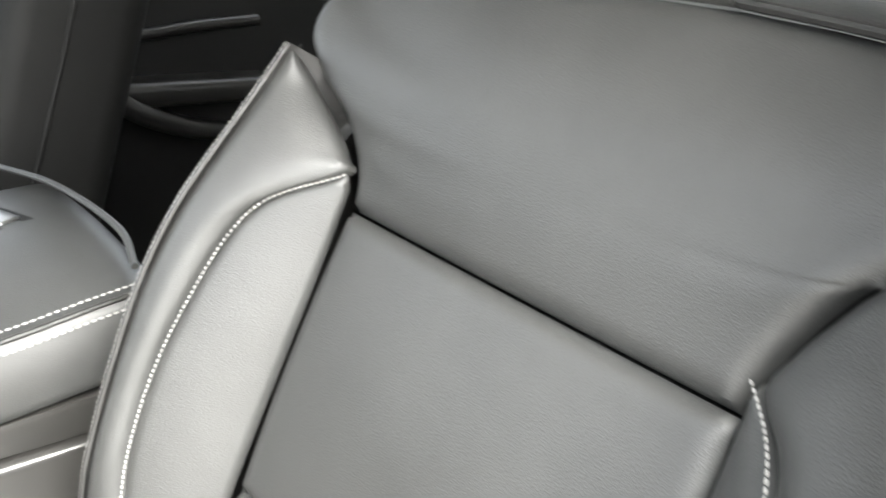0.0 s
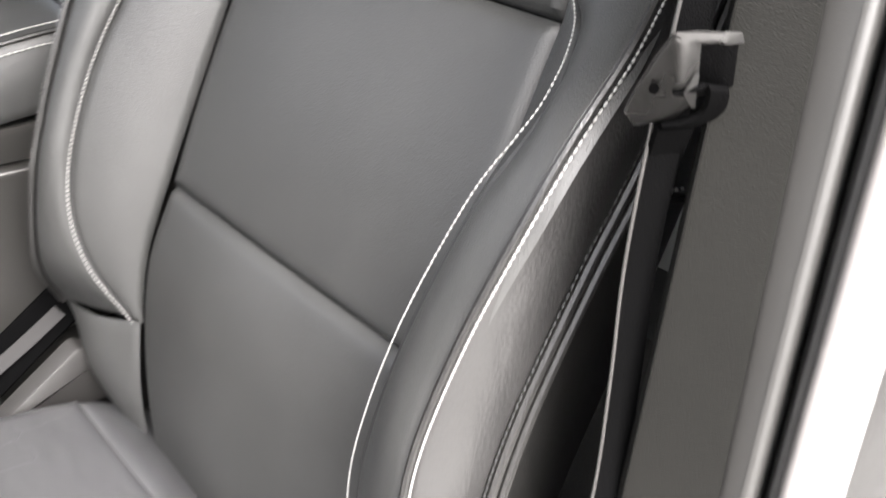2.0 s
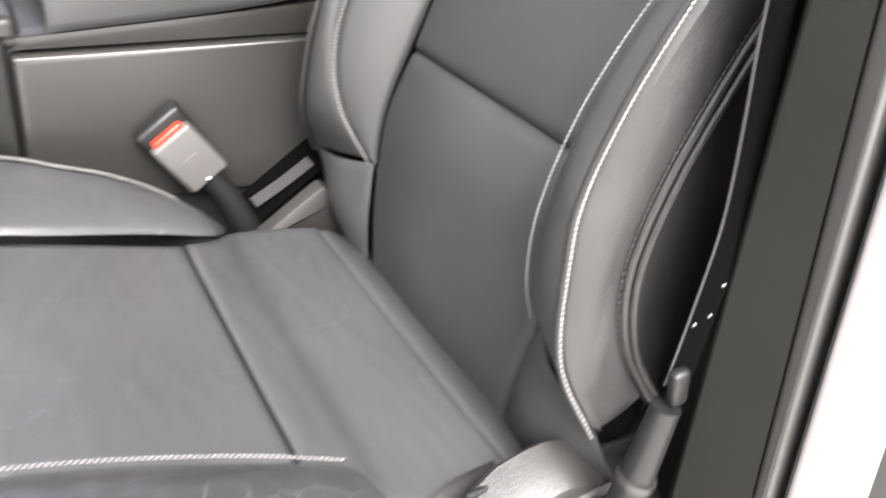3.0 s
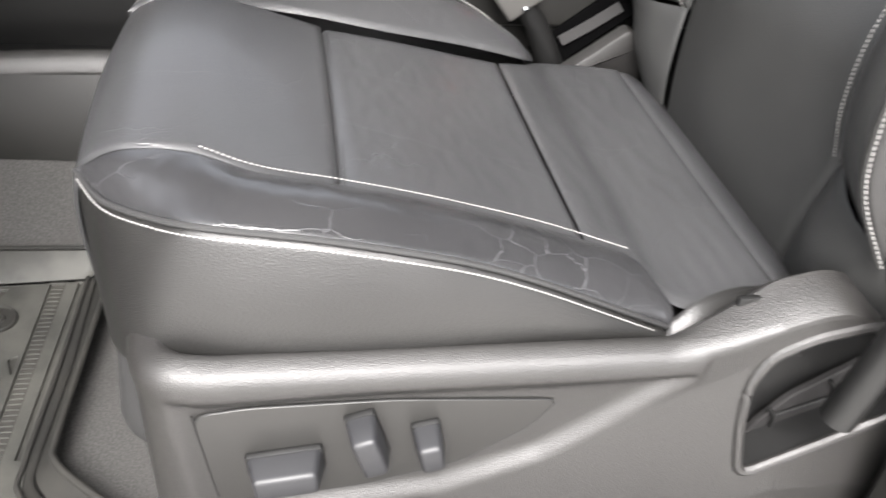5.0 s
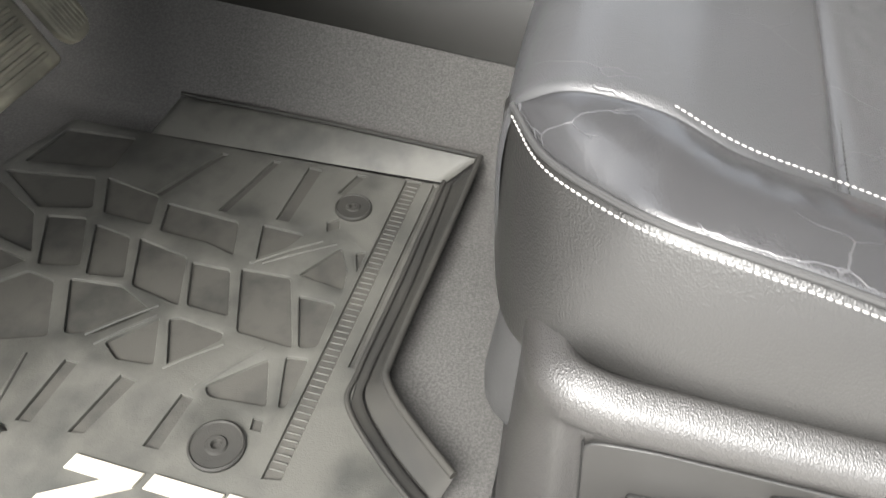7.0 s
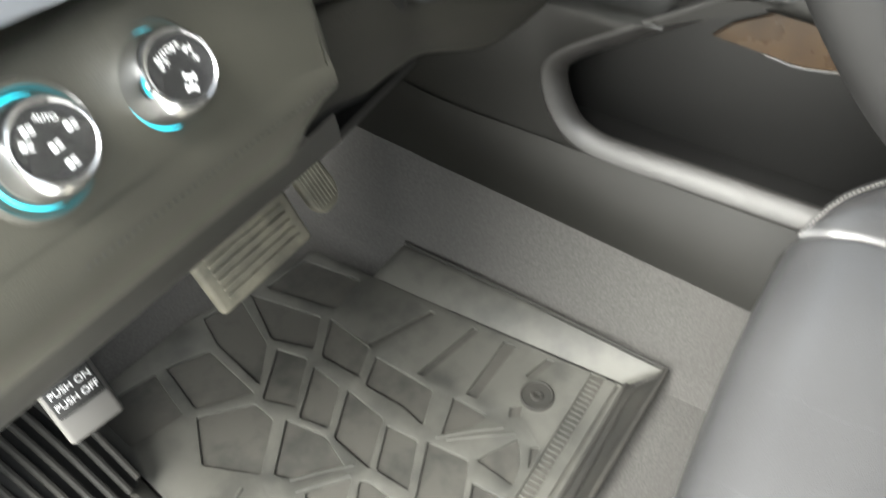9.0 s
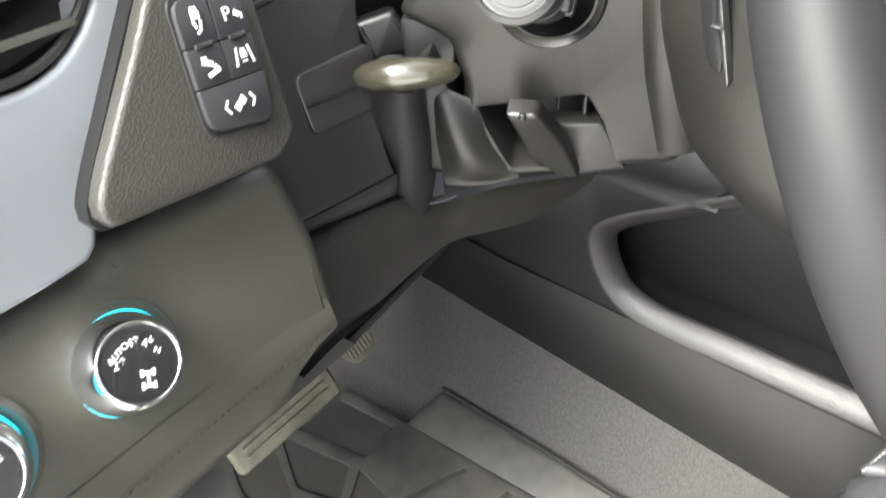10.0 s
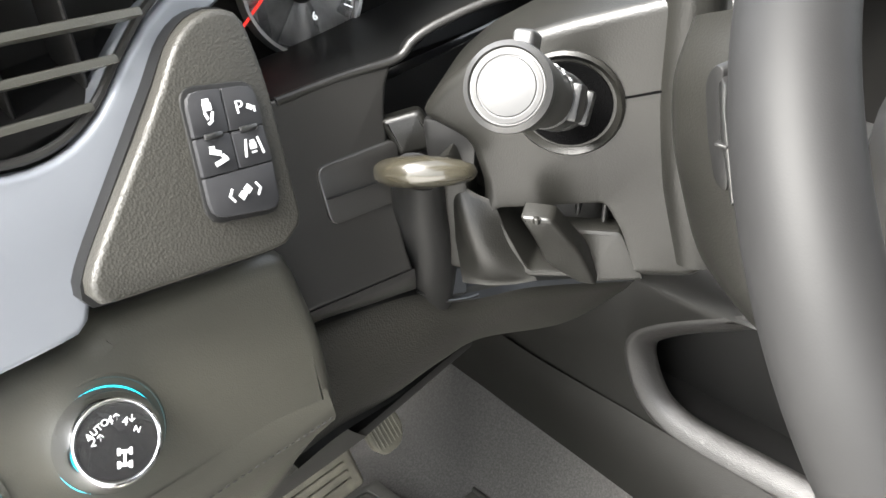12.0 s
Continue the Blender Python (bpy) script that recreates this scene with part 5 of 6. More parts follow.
    pod = [(-0.1425, 0.3167, 0.7744), (-0.1597, 0.3094, 0.7609), (-0.1789, 0.3012, 0.7455), (-0.1890, 0.2960, 0.7360), (-0.1905, 0.2936, 0.7302), (-0.1870, 0.2922, 0.7262), (-0.1603, 0.2924, 0.7198),
           (-0.1053, 0.2926, 0.7073), (-0.0928, 0.2943, 0.7085), (-0.0852, 0.2970, 0.7132), (-0.0824, 0.3030, 0.7272), (-0.0784, 0.3130, 0.7502), (-0.0750, 0.3211, 0.7692), (-0.0738, 0.3282, 0.7859),
           (-0.0747, 0.3342, 0.8008), (-0.0809, 0.3359, 0.8062), (-0.0901, 0.3358, 0.8082), (-0.1013, 0.3339, 0.8064), (-0.1128, 0.3303, 0.8002), (-0.1265, 0.3238, 0.7878), (-0.1425, 0.3167, 0.7744)]
    pod = [Vector(p) for p in curve(pod, 64)[:-1]]
    part("switch_pod", slab(pod, (0.0, 0.055, -0.012), 0.0030, 4), GRAIN, dash, "coarse grained switch pod")
    hub = sum(pod, Vector()) / len(pod)
    # Black slab stands in for the shadow in the gap round the pod.
    part("pod_shadow", slab([p + (p - hub).normalized() * 0.0022 + Vector((0, 0.008, -0.003)) for p in pod], (0.0, 0.040, -0.010), 0.0), BLACK, dash, "black backing for the shadowed gap round the pod")
    brow = curve([(-0.4300, 0.3560, 0.8487), (-0.2224, 0.3359, 0.7821), (-0.1956, 0.3333, 0.7735), (-0.1805, 0.3331, 0.7713), (-0.1647, 0.3348, 0.7730), (-0.1480, 0.3391, 0.7801), (-0.1323, 0.3453, 0.7913), (-0.1195, 0.3501, 0.7998), (-0.1095, 0.3536, 0.8060), (-0.0949, 0.3572, 0.8119)], 40)
    sill = curve([(-0.0676, 0.3553, 0.8046), (-0.0866, 0.3514, 0.7988), (-0.1012, 0.3473, 0.7919), (-0.1143, 0.3423, 0.7830), (-0.1302, 0.3356, 0.7708), (-0.1513, 0.3265, 0.7541), (-0.1699, 0.3186, 0.7397), (-0.1837, 0.3119, 0.7273), (-0.1885, 0.3071, 0.7178), (-0.1957, 0.3035, 0.7113), (-0.2083, 0.3028, 0.7112), (-0.2309, 0.3024, 0.7129), (-0.2605, 0.3025, 0.7165), (-0.4300, 0.3031, 0.7371)], 60)
    trim = [tuple(p) for p in brow] + [tuple(p) for p in sill]
    part("silver_trim", slab(trim, (0, 0.030, -0.008), 0.0032, 4), SILVER, dash, "satin silver sweeping trim")
    part("trim_lip", tube([tuple(p + np.array((0.001, 0.005, 0.0030))) for p in brow], 0.0022, 8, 60), SMOOTH, dash, "dark lip along the vent")
    part("vent_housing", rbox((0.36, 0.006, 0.16), 0.002, 2, (-0.27, 0.405, 0.812)), SMOOTH, dash)
    part("vent_floor", slab([(-0.43, 0.328, 0.796), (-0.190, 0.334, 0.768), (-0.15, 0.342, 0.772), (-0.11, 0.356, 0.80), (-0.11, 0.41, 0.79), (-0.43, 0.41, 0.78)], (0, 0, -0.006), 0.001, 1), BLACK, dash)
    for k in range(5):
        p = Vector((-0.1485, 0.3414, 0.7856)) + Vector((0.0172, 0.0031, 0.0148)) * k
        q = Vector((-0.430, p.y - 0.080 * (p.x + 0.430), p.z + 0.134 * (p.x + 0.430)))
        part("vent_slat", slab(rounded([q, p, p + Vector((0, 0.014, -0.0062)), q + Vector((0, 0.014, -0.0062))], 0.002, 2), (0, -0.0014, -0.0034), 0.0012, 3), DASH, dash, "dark vent slat")
    for k in range(9):
        part("vent_vane", rbox((0.002, 0.030, 0.13), 0.0008, 1, (-0.41 + 0.034 * k, 0.384, 0.808)), SMOOTH, dash)
    face = [(-0.0533, 0.3832, 0.7313), (-0.0073, 0.3750, 0.7309), (0.0461, 0.3653, 0.7302), (0.0362, 0.3617, 0.7188), (0.0293, 0.3570, 0.7059), (0.0238, 0.3501, 0.6891), (0.0124, 0.3346, 0.6514), (0.0085, 0.3242, 0.6278), (0.0078, 0.3180, 0.6141), (-0.0255, 0.3245, 0.6157), (-0.0567, 0.3307, 0.6171), (-0.0911, 0.3376, 0.6191)]
    part("column_panel", slab(face, (0.0, 0.030, -0.012), 0.004, 3), SMOOTH, dash, "smooth panel beside the column")
    part("panel_foot", pillow([(0.0078, 0.3180, 0.6141), (-0.0255, 0.3245, 0.6157), (-0.0567, 0.3307, 0.6171), (-0.0911, 0.3376, 0.6191)], [(0.0180, 0.3285, 0.5855), (-0.0220, 0.3340, 0.5940), (-0.0600, 0.340, 0.6020), (-0.110, 0.345, 0.606)], bulge=0.002, tuck=0.001, edge=0.004, nu=30, nv=10, out=(0, -1, -0.3)), SMOOTH, dash)
    part("coin_tray", slab(rounded([(-0.0288, 0.3578, 0.6904), (0.0277, 0.3477, 0.6899), (0.0172, 0.3341, 0.6567), (-0.0333, 0.3435, 0.6581)], 0.007, 4), (0, 0.008, 0.0), 0.0010, 2), SMOOTH, dash)
    part("tray_line", tube([(-0.0305, 0.3484, 0.6742), (0.0209, 0.3382, 0.6715)], 0.0008, 6), BLACK, dash)
    hood = [(0.0475, 0.3652, 0.7305), (0.0591, 0.3614, 0.7396), (0.0731, 0.3552, 0.7465), (0.0965, 0.3433, 0.7540), (0.1161, 0.3325, 0.7578), (0.1485, 0.3134, 0.7608), (0.20, 0.300, 0.762)]
    part("binnacle_lip", tube([(-0.034, 0.380, 0.7285), (0.010, 0.374, 0.7295)] + hood, 0.0030, 10, 70), SMOOTH, dash)
    part("column_arch", pillow(hood, [(x + 0.030, y + 0.060, z - 0.030) for x, y, z in hood], bulge=0.002, tuck=0.0, edge=0.01, nu=50, nv=12, out=(-0.5, -0.3, 0.5)), BLACK, dash)
    part("binnacle_shelf", pillow([(-0.10, 0.392, 0.732), (0.0475, 0.3670, 0.7310)] + hood[2:], [(-0.06, 0.470, 0.710), (0.06, 0.470, 0.712), (0.12, 0.460, 0.720), (0.16, 0.450, 0.726), (0.20, 0.440, 0.728), (0.24, 0.430, 0.730), (0.30, 0.42, 0.730)], bulge=0.002, tuck=0.0, edge=0.01, nu=50, nv=12), BLACK, dash)
    knee_top = [(-0.110, 0.342, 0.606), (-0.060, 0.338, 0.601), (0.0176, 0.327, 0.5847), (0.066, 0.325, 0.5494), (0.122, 0.312, 0.533), (0.190, 0.303, 0.500), (0.258, 0.292, 0.4665)]
    knee_low = [(-0.120, 0.292, 0.556), (-0.080, 0.300, 0.546), (-0.0127, 0.325, 0.5040), (0.055, 0.343, 0.478), (0.108, 0.350, 0.4603), (0.2205, 0.340, 0.4083), (0.298, 0.312, 0.428)]
    part("knee_bolster", pillow(knee_top, knee_low, bulge=0.006, tuck=0.010, edge=0.018, nu=70, nv=20, out=(0, -1, 0)), GRAIN, dash, "grained knee bolster")
    part("knee_shelf", pillow(knee_top, [(x, y + 0.07, z + 0.015) for x, y, z in knee_top], bulge=0.0, tuck=0.002, edge=0.01, nu=60, nv=8), BLACK, dash)
    part("knee_under", pillow(knee_low, [(x, y + 0.22, z + 0.03) for x, y, z in knee_low], bulge=0.0, tuck=0.004, edge=0.012, nu=60, nv=10, out=(0, 0, -1)), BLACK, dash)
    part("core", rbox((0.95, 0.22, 0.26), 0.02, 3, (0.02, 0.62, 0.66)), BLACK, dash)
    part("top_pad", slab([(-0.46, 0.33, 0.885), (-0.10, 0.38, 0.880), (0.45, 0.38, 0.880), (1.3, 0.38, 0.86), (1.3, 0.80, 0.86), (-0.46, 0.80, 0.86)], (0, 0, -0.035), 0.015, 3), SMOOTH, dash)
    part("passenger_fascia", rbox((0.95, 0.10, 0.40), 0.03, 4, (0.86, 0.46, 0.66)), SMOOTH, dash)
    # switch bank
    left = [(-0.1194, 0.3229, 0.7841), (-0.1239, 0.3149, 0.7658), (-0.1274, 0.3082, 0.7503), (-0.1310, 0.3011, 0.7339)]
    right = [(-0.0843, 0.3227, 0.7751), (-0.0878, 0.3154, 0.7583), (-0.0905, 0.3087, 0.7428), (-0.0958, 0.3000, 0.7229)]
    bank = thing("switch_bank", "slate dash switch bank with white symbols", "switches")

    def lift(p, w):
        return Vector(p) + POD[3] * w

    corners = [lift(p, 0.0012) for p in (left[0], right[0], right[3], left[3])]
    middle = sum(corners, Vector()) / 4
    surround = rounded([p + (p - middle).normalized() * 0.0026 for p in corners], 0.0085, 5)
    part("surround", slab(surround, POD[3] * -0.006, 0.0012, 2), BLACK, bank)

    def button(a, b, c, d, r):
        q = [Vector(p) for p in (a, b, c, d)]
        mid = sum(q, Vector()) / 4
        q = [p + (mid - p).normalized() * 0.0004 + POD[3] * 0.0036 for p in q]
        part("button", slab(rounded(q, r, 3), POD[3] * -0.005, 0.0005, 2), KEY, bank)
        return mid + POD[3] * 0.0042

    mids = []
    for row in range(2):
        a0, b0, a1, b1 = (Vector(p) for p in (left[row], right[row], left[row + 1], right[row + 1]))
        m0, m1 = (a0 + b0) / 2, (a1 + b1) / 2
        mids += [button(a0, m0, m1, a1, (0.001 + 0.006 * (row == 0), 0.001, 0.001, 0.001)), button(m0, b0, b1, m1, (0.001, 0.001 + 0.006 * (row == 0), 0.001, 0.001))]
    mids.append(button(left[2], right[2], right[3], left[3], (0.001, 0.001, 0.007, 0.007)))
    tilt = -12
    f = [(p, *POD[1:]) for p in mids]
    fr = []
    for p, r, u, n in f:
        a = radians(tilt)
        fr.append((p, r * math.cos(a) + u * math.sin(a), u * math.cos(a) - r * math.sin(a), n))
    icon_bars(fr[0], bank, [(0, 0.0025, 0.0042, 0.0034, 0), (0, 0.0052, 0.0030, 0.0016, 0), (-0.0014, -0.0012, 0.0012, 0.0034, 20), (0.0014, -0.0016, 0.0012, 0.0038, -20), (0, -0.0042, 0.0030, 0.0012, 30)])
    words("P", fr[1], -0.0022, 0.0, 0.0085, LAMP_WHITE, bank, 0.0002)
    icon_bars(fr[1], bank, [(0.0030, -0.0006, 0.0030, 0.0022, -30), (0.0052, -0.0018, 0.0010, 0.0026, 0)])
    icon_bars(fr[2], bank, [(-0.001, 0.0014, 0.0056, 0.0024, -20), (-0.0022, 0.0034, 0.0026, 0.0018, 0), (0.001, -0.0030, 0.0070, 0.0020, 15), (0.0026, -0.0012, 0.0018, 0.0022, 40)])
    icon_bars(fr[3], bank, [(-0.0040, 0, 0.0010, 0.0080, -12), (0.0040, 0, 0.0010, 0.0080, 12), (0, 0.0004, 0.0034, 0.0028, 0), (0, 0.0026, 0.0022, 0.0010, 0), (0, -0.0024, 0.0026, 0.0008, 0)])
    icon_bars(fr[4], bank, [(-0.0074, 0.0012, 0.0010, 0.0040, -35), (-0.0074, -0.0014, 0.0010, 0.0040, 35), (0.0074, 0.0012, 0.0010, 0.0040, 35), (0.0074, -0.0014, 0.0010, 0.0040, -35), (0, 0, 0.0070, 0.0022, 40), (0.0016, 0.0010, 0.0030, 0.0036, 40), (-0.0018, -0.0012, 0.0030, 0.0034, 40)])
    for k in (0, 1):
        c = (Vector(left[1]) * (0.75 - 0.5 * k) + Vector(right[1]) * (0.25 + 0.5 * k)) + POD[3] * 0.0045
        rot = Matrix((fr[0][1], fr[0][2], fr[0][3])).transposed().to_4x4()
        part("indicator", rbox((0.0095, 0.0026, 0.0014), 0.0006, 2, c, rot), DARK_STEEL, bank, "grey indicator lens")
    # knobs
    knob("drive_mode_knob", "chrome drive-mode knob with glowing cyan ring", (-0.2056, 0.2992, 0.6565),
         [("2", -0.0118, 0.0005, 0.0062, 8), ("\u2191", -0.0082, 0.0022, 0.0050, 8), ("AUTO", -0.0098, 0.0068, 0.0046, 40), ("4", -0.0035, 0.0108, 0.0062, 10), ("\u2191", -0.0003, 0.0122, 0.0050, 10),
          ("4", 0.0040, 0.0098, 0.0062, -5), ("\u2193", 0.0074, 0.0110, 0.0050, -5), ("N", 0.0100, 0.0052, 0.0044, -20)])
    k2 = [o for o in bpy.data.objects if o.name == "drive_mode_knob"][0]
    n = Vector((-0.032, -0.796, 0.605)).normalized()
    fk = turned(plate(Vector((-0.2056, 0.2992, 0.6565)) + n * 0.0244, n), -28)
    icon_bars(fk, k2, [(0.0030, -0.0070, 0.0011, 0.0058, 0), (0.0030, -0.0044, 0.0052, 0.0015, 0), (0.0030, -0.0098, 0.0052, 0.0015, 0), (0.0006, -0.0044, 0.0013, 0.0030, 0), (0.0054, -0.0044, 0.0013, 0.0030, 0), (0.0006, -0.0098, 0.0013, 0.0030, 0), (0.0054, -0.0098, 0.0013, 0.0030, 0)])
    k1, f1 = knob("headlamp_knob", "chrome headlamp knob with white symbols", (-0.2785, 0.2945, 0.6680), [("AUTO", -0.002, 0.0122, 0.0040, 0)])
    def lamp(u, v, turn):
        a = radians(turn)
        rows = [(-0.0016, 0, 0.0022, 0.0036)] + [(0.0012, 0.0014 * k, 0.0022, 0.0006) for k in (-1, 0, 1)]
        icon_bars(f1, k1, [(u + x * math.cos(a) - y * math.sin(a), v + x * math.sin(a) + y * math.cos(a), p, q, turn) for x, y, p, q in rows])

    for u, v, turn in ((-0.0090, 0.0052, 20), (-0.0104, -0.0010, 0), (0.0078, 0.0062, 20), (0.0005, -0.0016, 28), (0.0052, -0.0086, 28)):
        lamp(u, v, turn)
    return dash


def build_cluster():
    c = thing("instrument_cluster", "dark gauge cluster with red needle", "gauge")
    n = Vector((-0.08, -0.93, 0.34)).normalized()
    o = Vector((0.069, 0.480, 0.745))
    fr = plate(o, n)
    part("dial", lathe([(0.0450, -0.01), (0.0450, 0.0), (0.0005, 0.0)], 64, o, n), DIAL, c)
    part("dial_rim", lathe([(0.0480, -0.004), (0.0480, 0.006), (0.0455, 0.006), (0.0450, 0.0)], 64, o, n), STEEL, c, "grey metal dial rim")
    part("backing", rbox((0.60, 0.01, 0.22), 0.004, 2, o + Vector((0.10, 0.03, 0.01))), BLACK, c)
    part("floor", rbox((0.60, 0.11, 0.008), 0.002, 2, (0.20, 0.450, 0.690), Matrix.Rotation(radians(-14), 4, "X")), GLOSS, c)
    for k in range(10, 41):
        g = radians(215 - 6.2 * k)
        long = k % 5 == 0
        r = 0.0400
        rot = Matrix((fr[1], fr[2], fr[3])).transposed().to_4x4() @ Matrix.Rotation(g, 4, "Z")
        part("tick", rbox((0.007 if long else 0.004, 0.0009, 0.0004), 0, 1, on(fr, r * math.cos(g), r * math.sin(g), 0.0006), rot), GLOW_MARK, c, smooth=False)
    words("6", fr, 0.0040, -0.0215, 0.0085, GLOW_MARK, c)
    rot = Matrix((fr[1], fr[2], fr[3])).transposed().to_4x4() @ Matrix.Rotation(radians(33), 4, "Z")
    part("needle", rbox((0.050, 0.0022, 0.001), 0.0004, 1, on(fr, -0.034, -0.001, 0.004), rot), NEEDLE, c, "red pointer needle")
    part("needle_hub", lathe([(0.011, 0), (0.010, 0.008), (0.004, 0.009)], 24, o, n), BLACK, c)


def build_column():
    col = thing("steering_column", "dark plastic steering column shroud", "steering column")

    def left(y, z, out=0.0):
        """A place on the shroud's flank, or out of it."""
        return (0.080 - (y - 0.207) * 0.5 - 0.894 * out, y - 0.447 * out, z)

    outline = rounded([left(0.323, 0.716), left(0.313, 0.733), left(0.295, 0.752), left(0.270, 0.769), left(0.247, 0.779), left(0.225, 0.787), left(0.190, 0.800), left(0.176, 0.777), left(0.172, 0.744), left(0.164, 0.702),
                       left(0.160, 0.658), left(0.172, 0.627), left(0.200, 0.622), left(0.229, 0.614), left(0.262, 0.607), left(0.288, 0.603), left(0.290, 0.640), left(0.288, 0.673), left(0.296, 0.702)], 0.008, 3)
    hole = rounded([left(0.282, 0.658), left(0.224, 0.672), left(0.214, 0.654), left(0.206, 0.629), left(0.229, 0.621), left(0.262, 0.615)], 0.004, 3)
    part("shroud", slab(outline, (0.055, 0.0275, 0.0), 0.007, 5, holes=(hole,), hole_bevel=0.003), COLUMN, col)
    part("shroud_seam", tube([left(0.223, 0.7385, 0.0001), left(0.200, 0.7465, 0.0001), left(0.180, 0.752, 0.0001)], 0.0007, 6, 10), SHADE_BLACK, col)
    part("shroud_ridge", tube([left(0.196, 0.795, -0.012), left(0.190, 0.740, -0.010), left(0.181, 0.690, -0.010), left(0.172, 0.640, -0.012)], [0.016, 0.018, 0.020, 0.018], 20, 30), COLUMN, col)
    part("shroud_far", rbox((0.10, 0.17, 0.165), 0.03, 5, (0.175, 0.235, 0.705)), COLUMN, col)
    # Black slab stands in for shade under the step in the shroud.
    part("notch_shade", slab(rounded([left(0.322, 0.712, -0.004), left(0.299, 0.713, -0.004), left(0.293, 0.702, -0.004), left(0.294, 0.676, -0.004), left(0.318, 0.660, -0.004)], 0.004, 2), (0.04, 0.02, 0), 0.002, 2), BLACK, col)
    part("slot_ramp", slab(rounded([left(0.250, 0.646, -0.006), left(0.214, 0.652, -0.003), left(0.198, 0.621, 0.001), left(0.232, 0.612, 0.001)], 0.003, 2), (0.012, 0.006, 0.0), 0.003, 2), COLUMN, col)
    # Black sheet behind the lever slot, for the shade in it.
    part("slot_shade", rbox((0.004, 0.12, 0.08), 0.001, 1, Vector(left(0.240, 0.645)) + Vector((0.044, 0.022, 0)), Matrix.Rotation(radians(26.5), 4, "Z")), BLACK, col)
    for y, z in ((0.238, 0.664), (0.224, 0.661)):
        part("slot_web", rbox((0.030, 0.003, 0.014), 0.001, 1, left(y, z, -0.022), Matrix.Rotation(radians(26.5), 4, "Z")), BLACK, col)
    top, tip = Vector((0.0315, 0.2475, 0.6725)), Vector((0.064, 0.225, 0.616))
    fore, aft = Vector((0.0045, -0.0100, 0.0006)), Vector((0.012, 0.006, 0.002))
    lever = [top + fore * -0.55, top + fore * 1.15, top.lerp(tip, 0.5) + fore * 1.0 + Vector((0.002, 0, 0)), tip + fore * 0.5, tip - fore * 0.6, top.lerp(tip, 0.72) - fore * 1.5, top.lerp(tip, 0.35) - fore * 0.9]
    lev = part("tilt_lever", slab(rounded(lever, 0.003, 3), aft, 0.0028, 3), COLUMN, col, "short tilt adjustment lever")
    part("lever_pip", lathe([(0.0022, -0.002), (0.0020, 0.001), (0.0008, 0.0018)], 12, top + fore * 0.4, (0, 0, 1)), COLUMN, lev)
    # flared cheek left of the slot
    part("flare", pillow([left(0.313, 0.680, -0.010), left(0.306, 0.635, -0.004), left(0.300, 0.599, 0.002)], [left(0.283, 0.664, -0.001), left(0.272, 0.634, -0.002), left(0.257, 0.607, -0.002)], bulge=0.014, tuck=0.0, edge=0.004, nu=30, nv=18, out=(-0.9, -0.4, 0)), COLUMN, col)
    return col


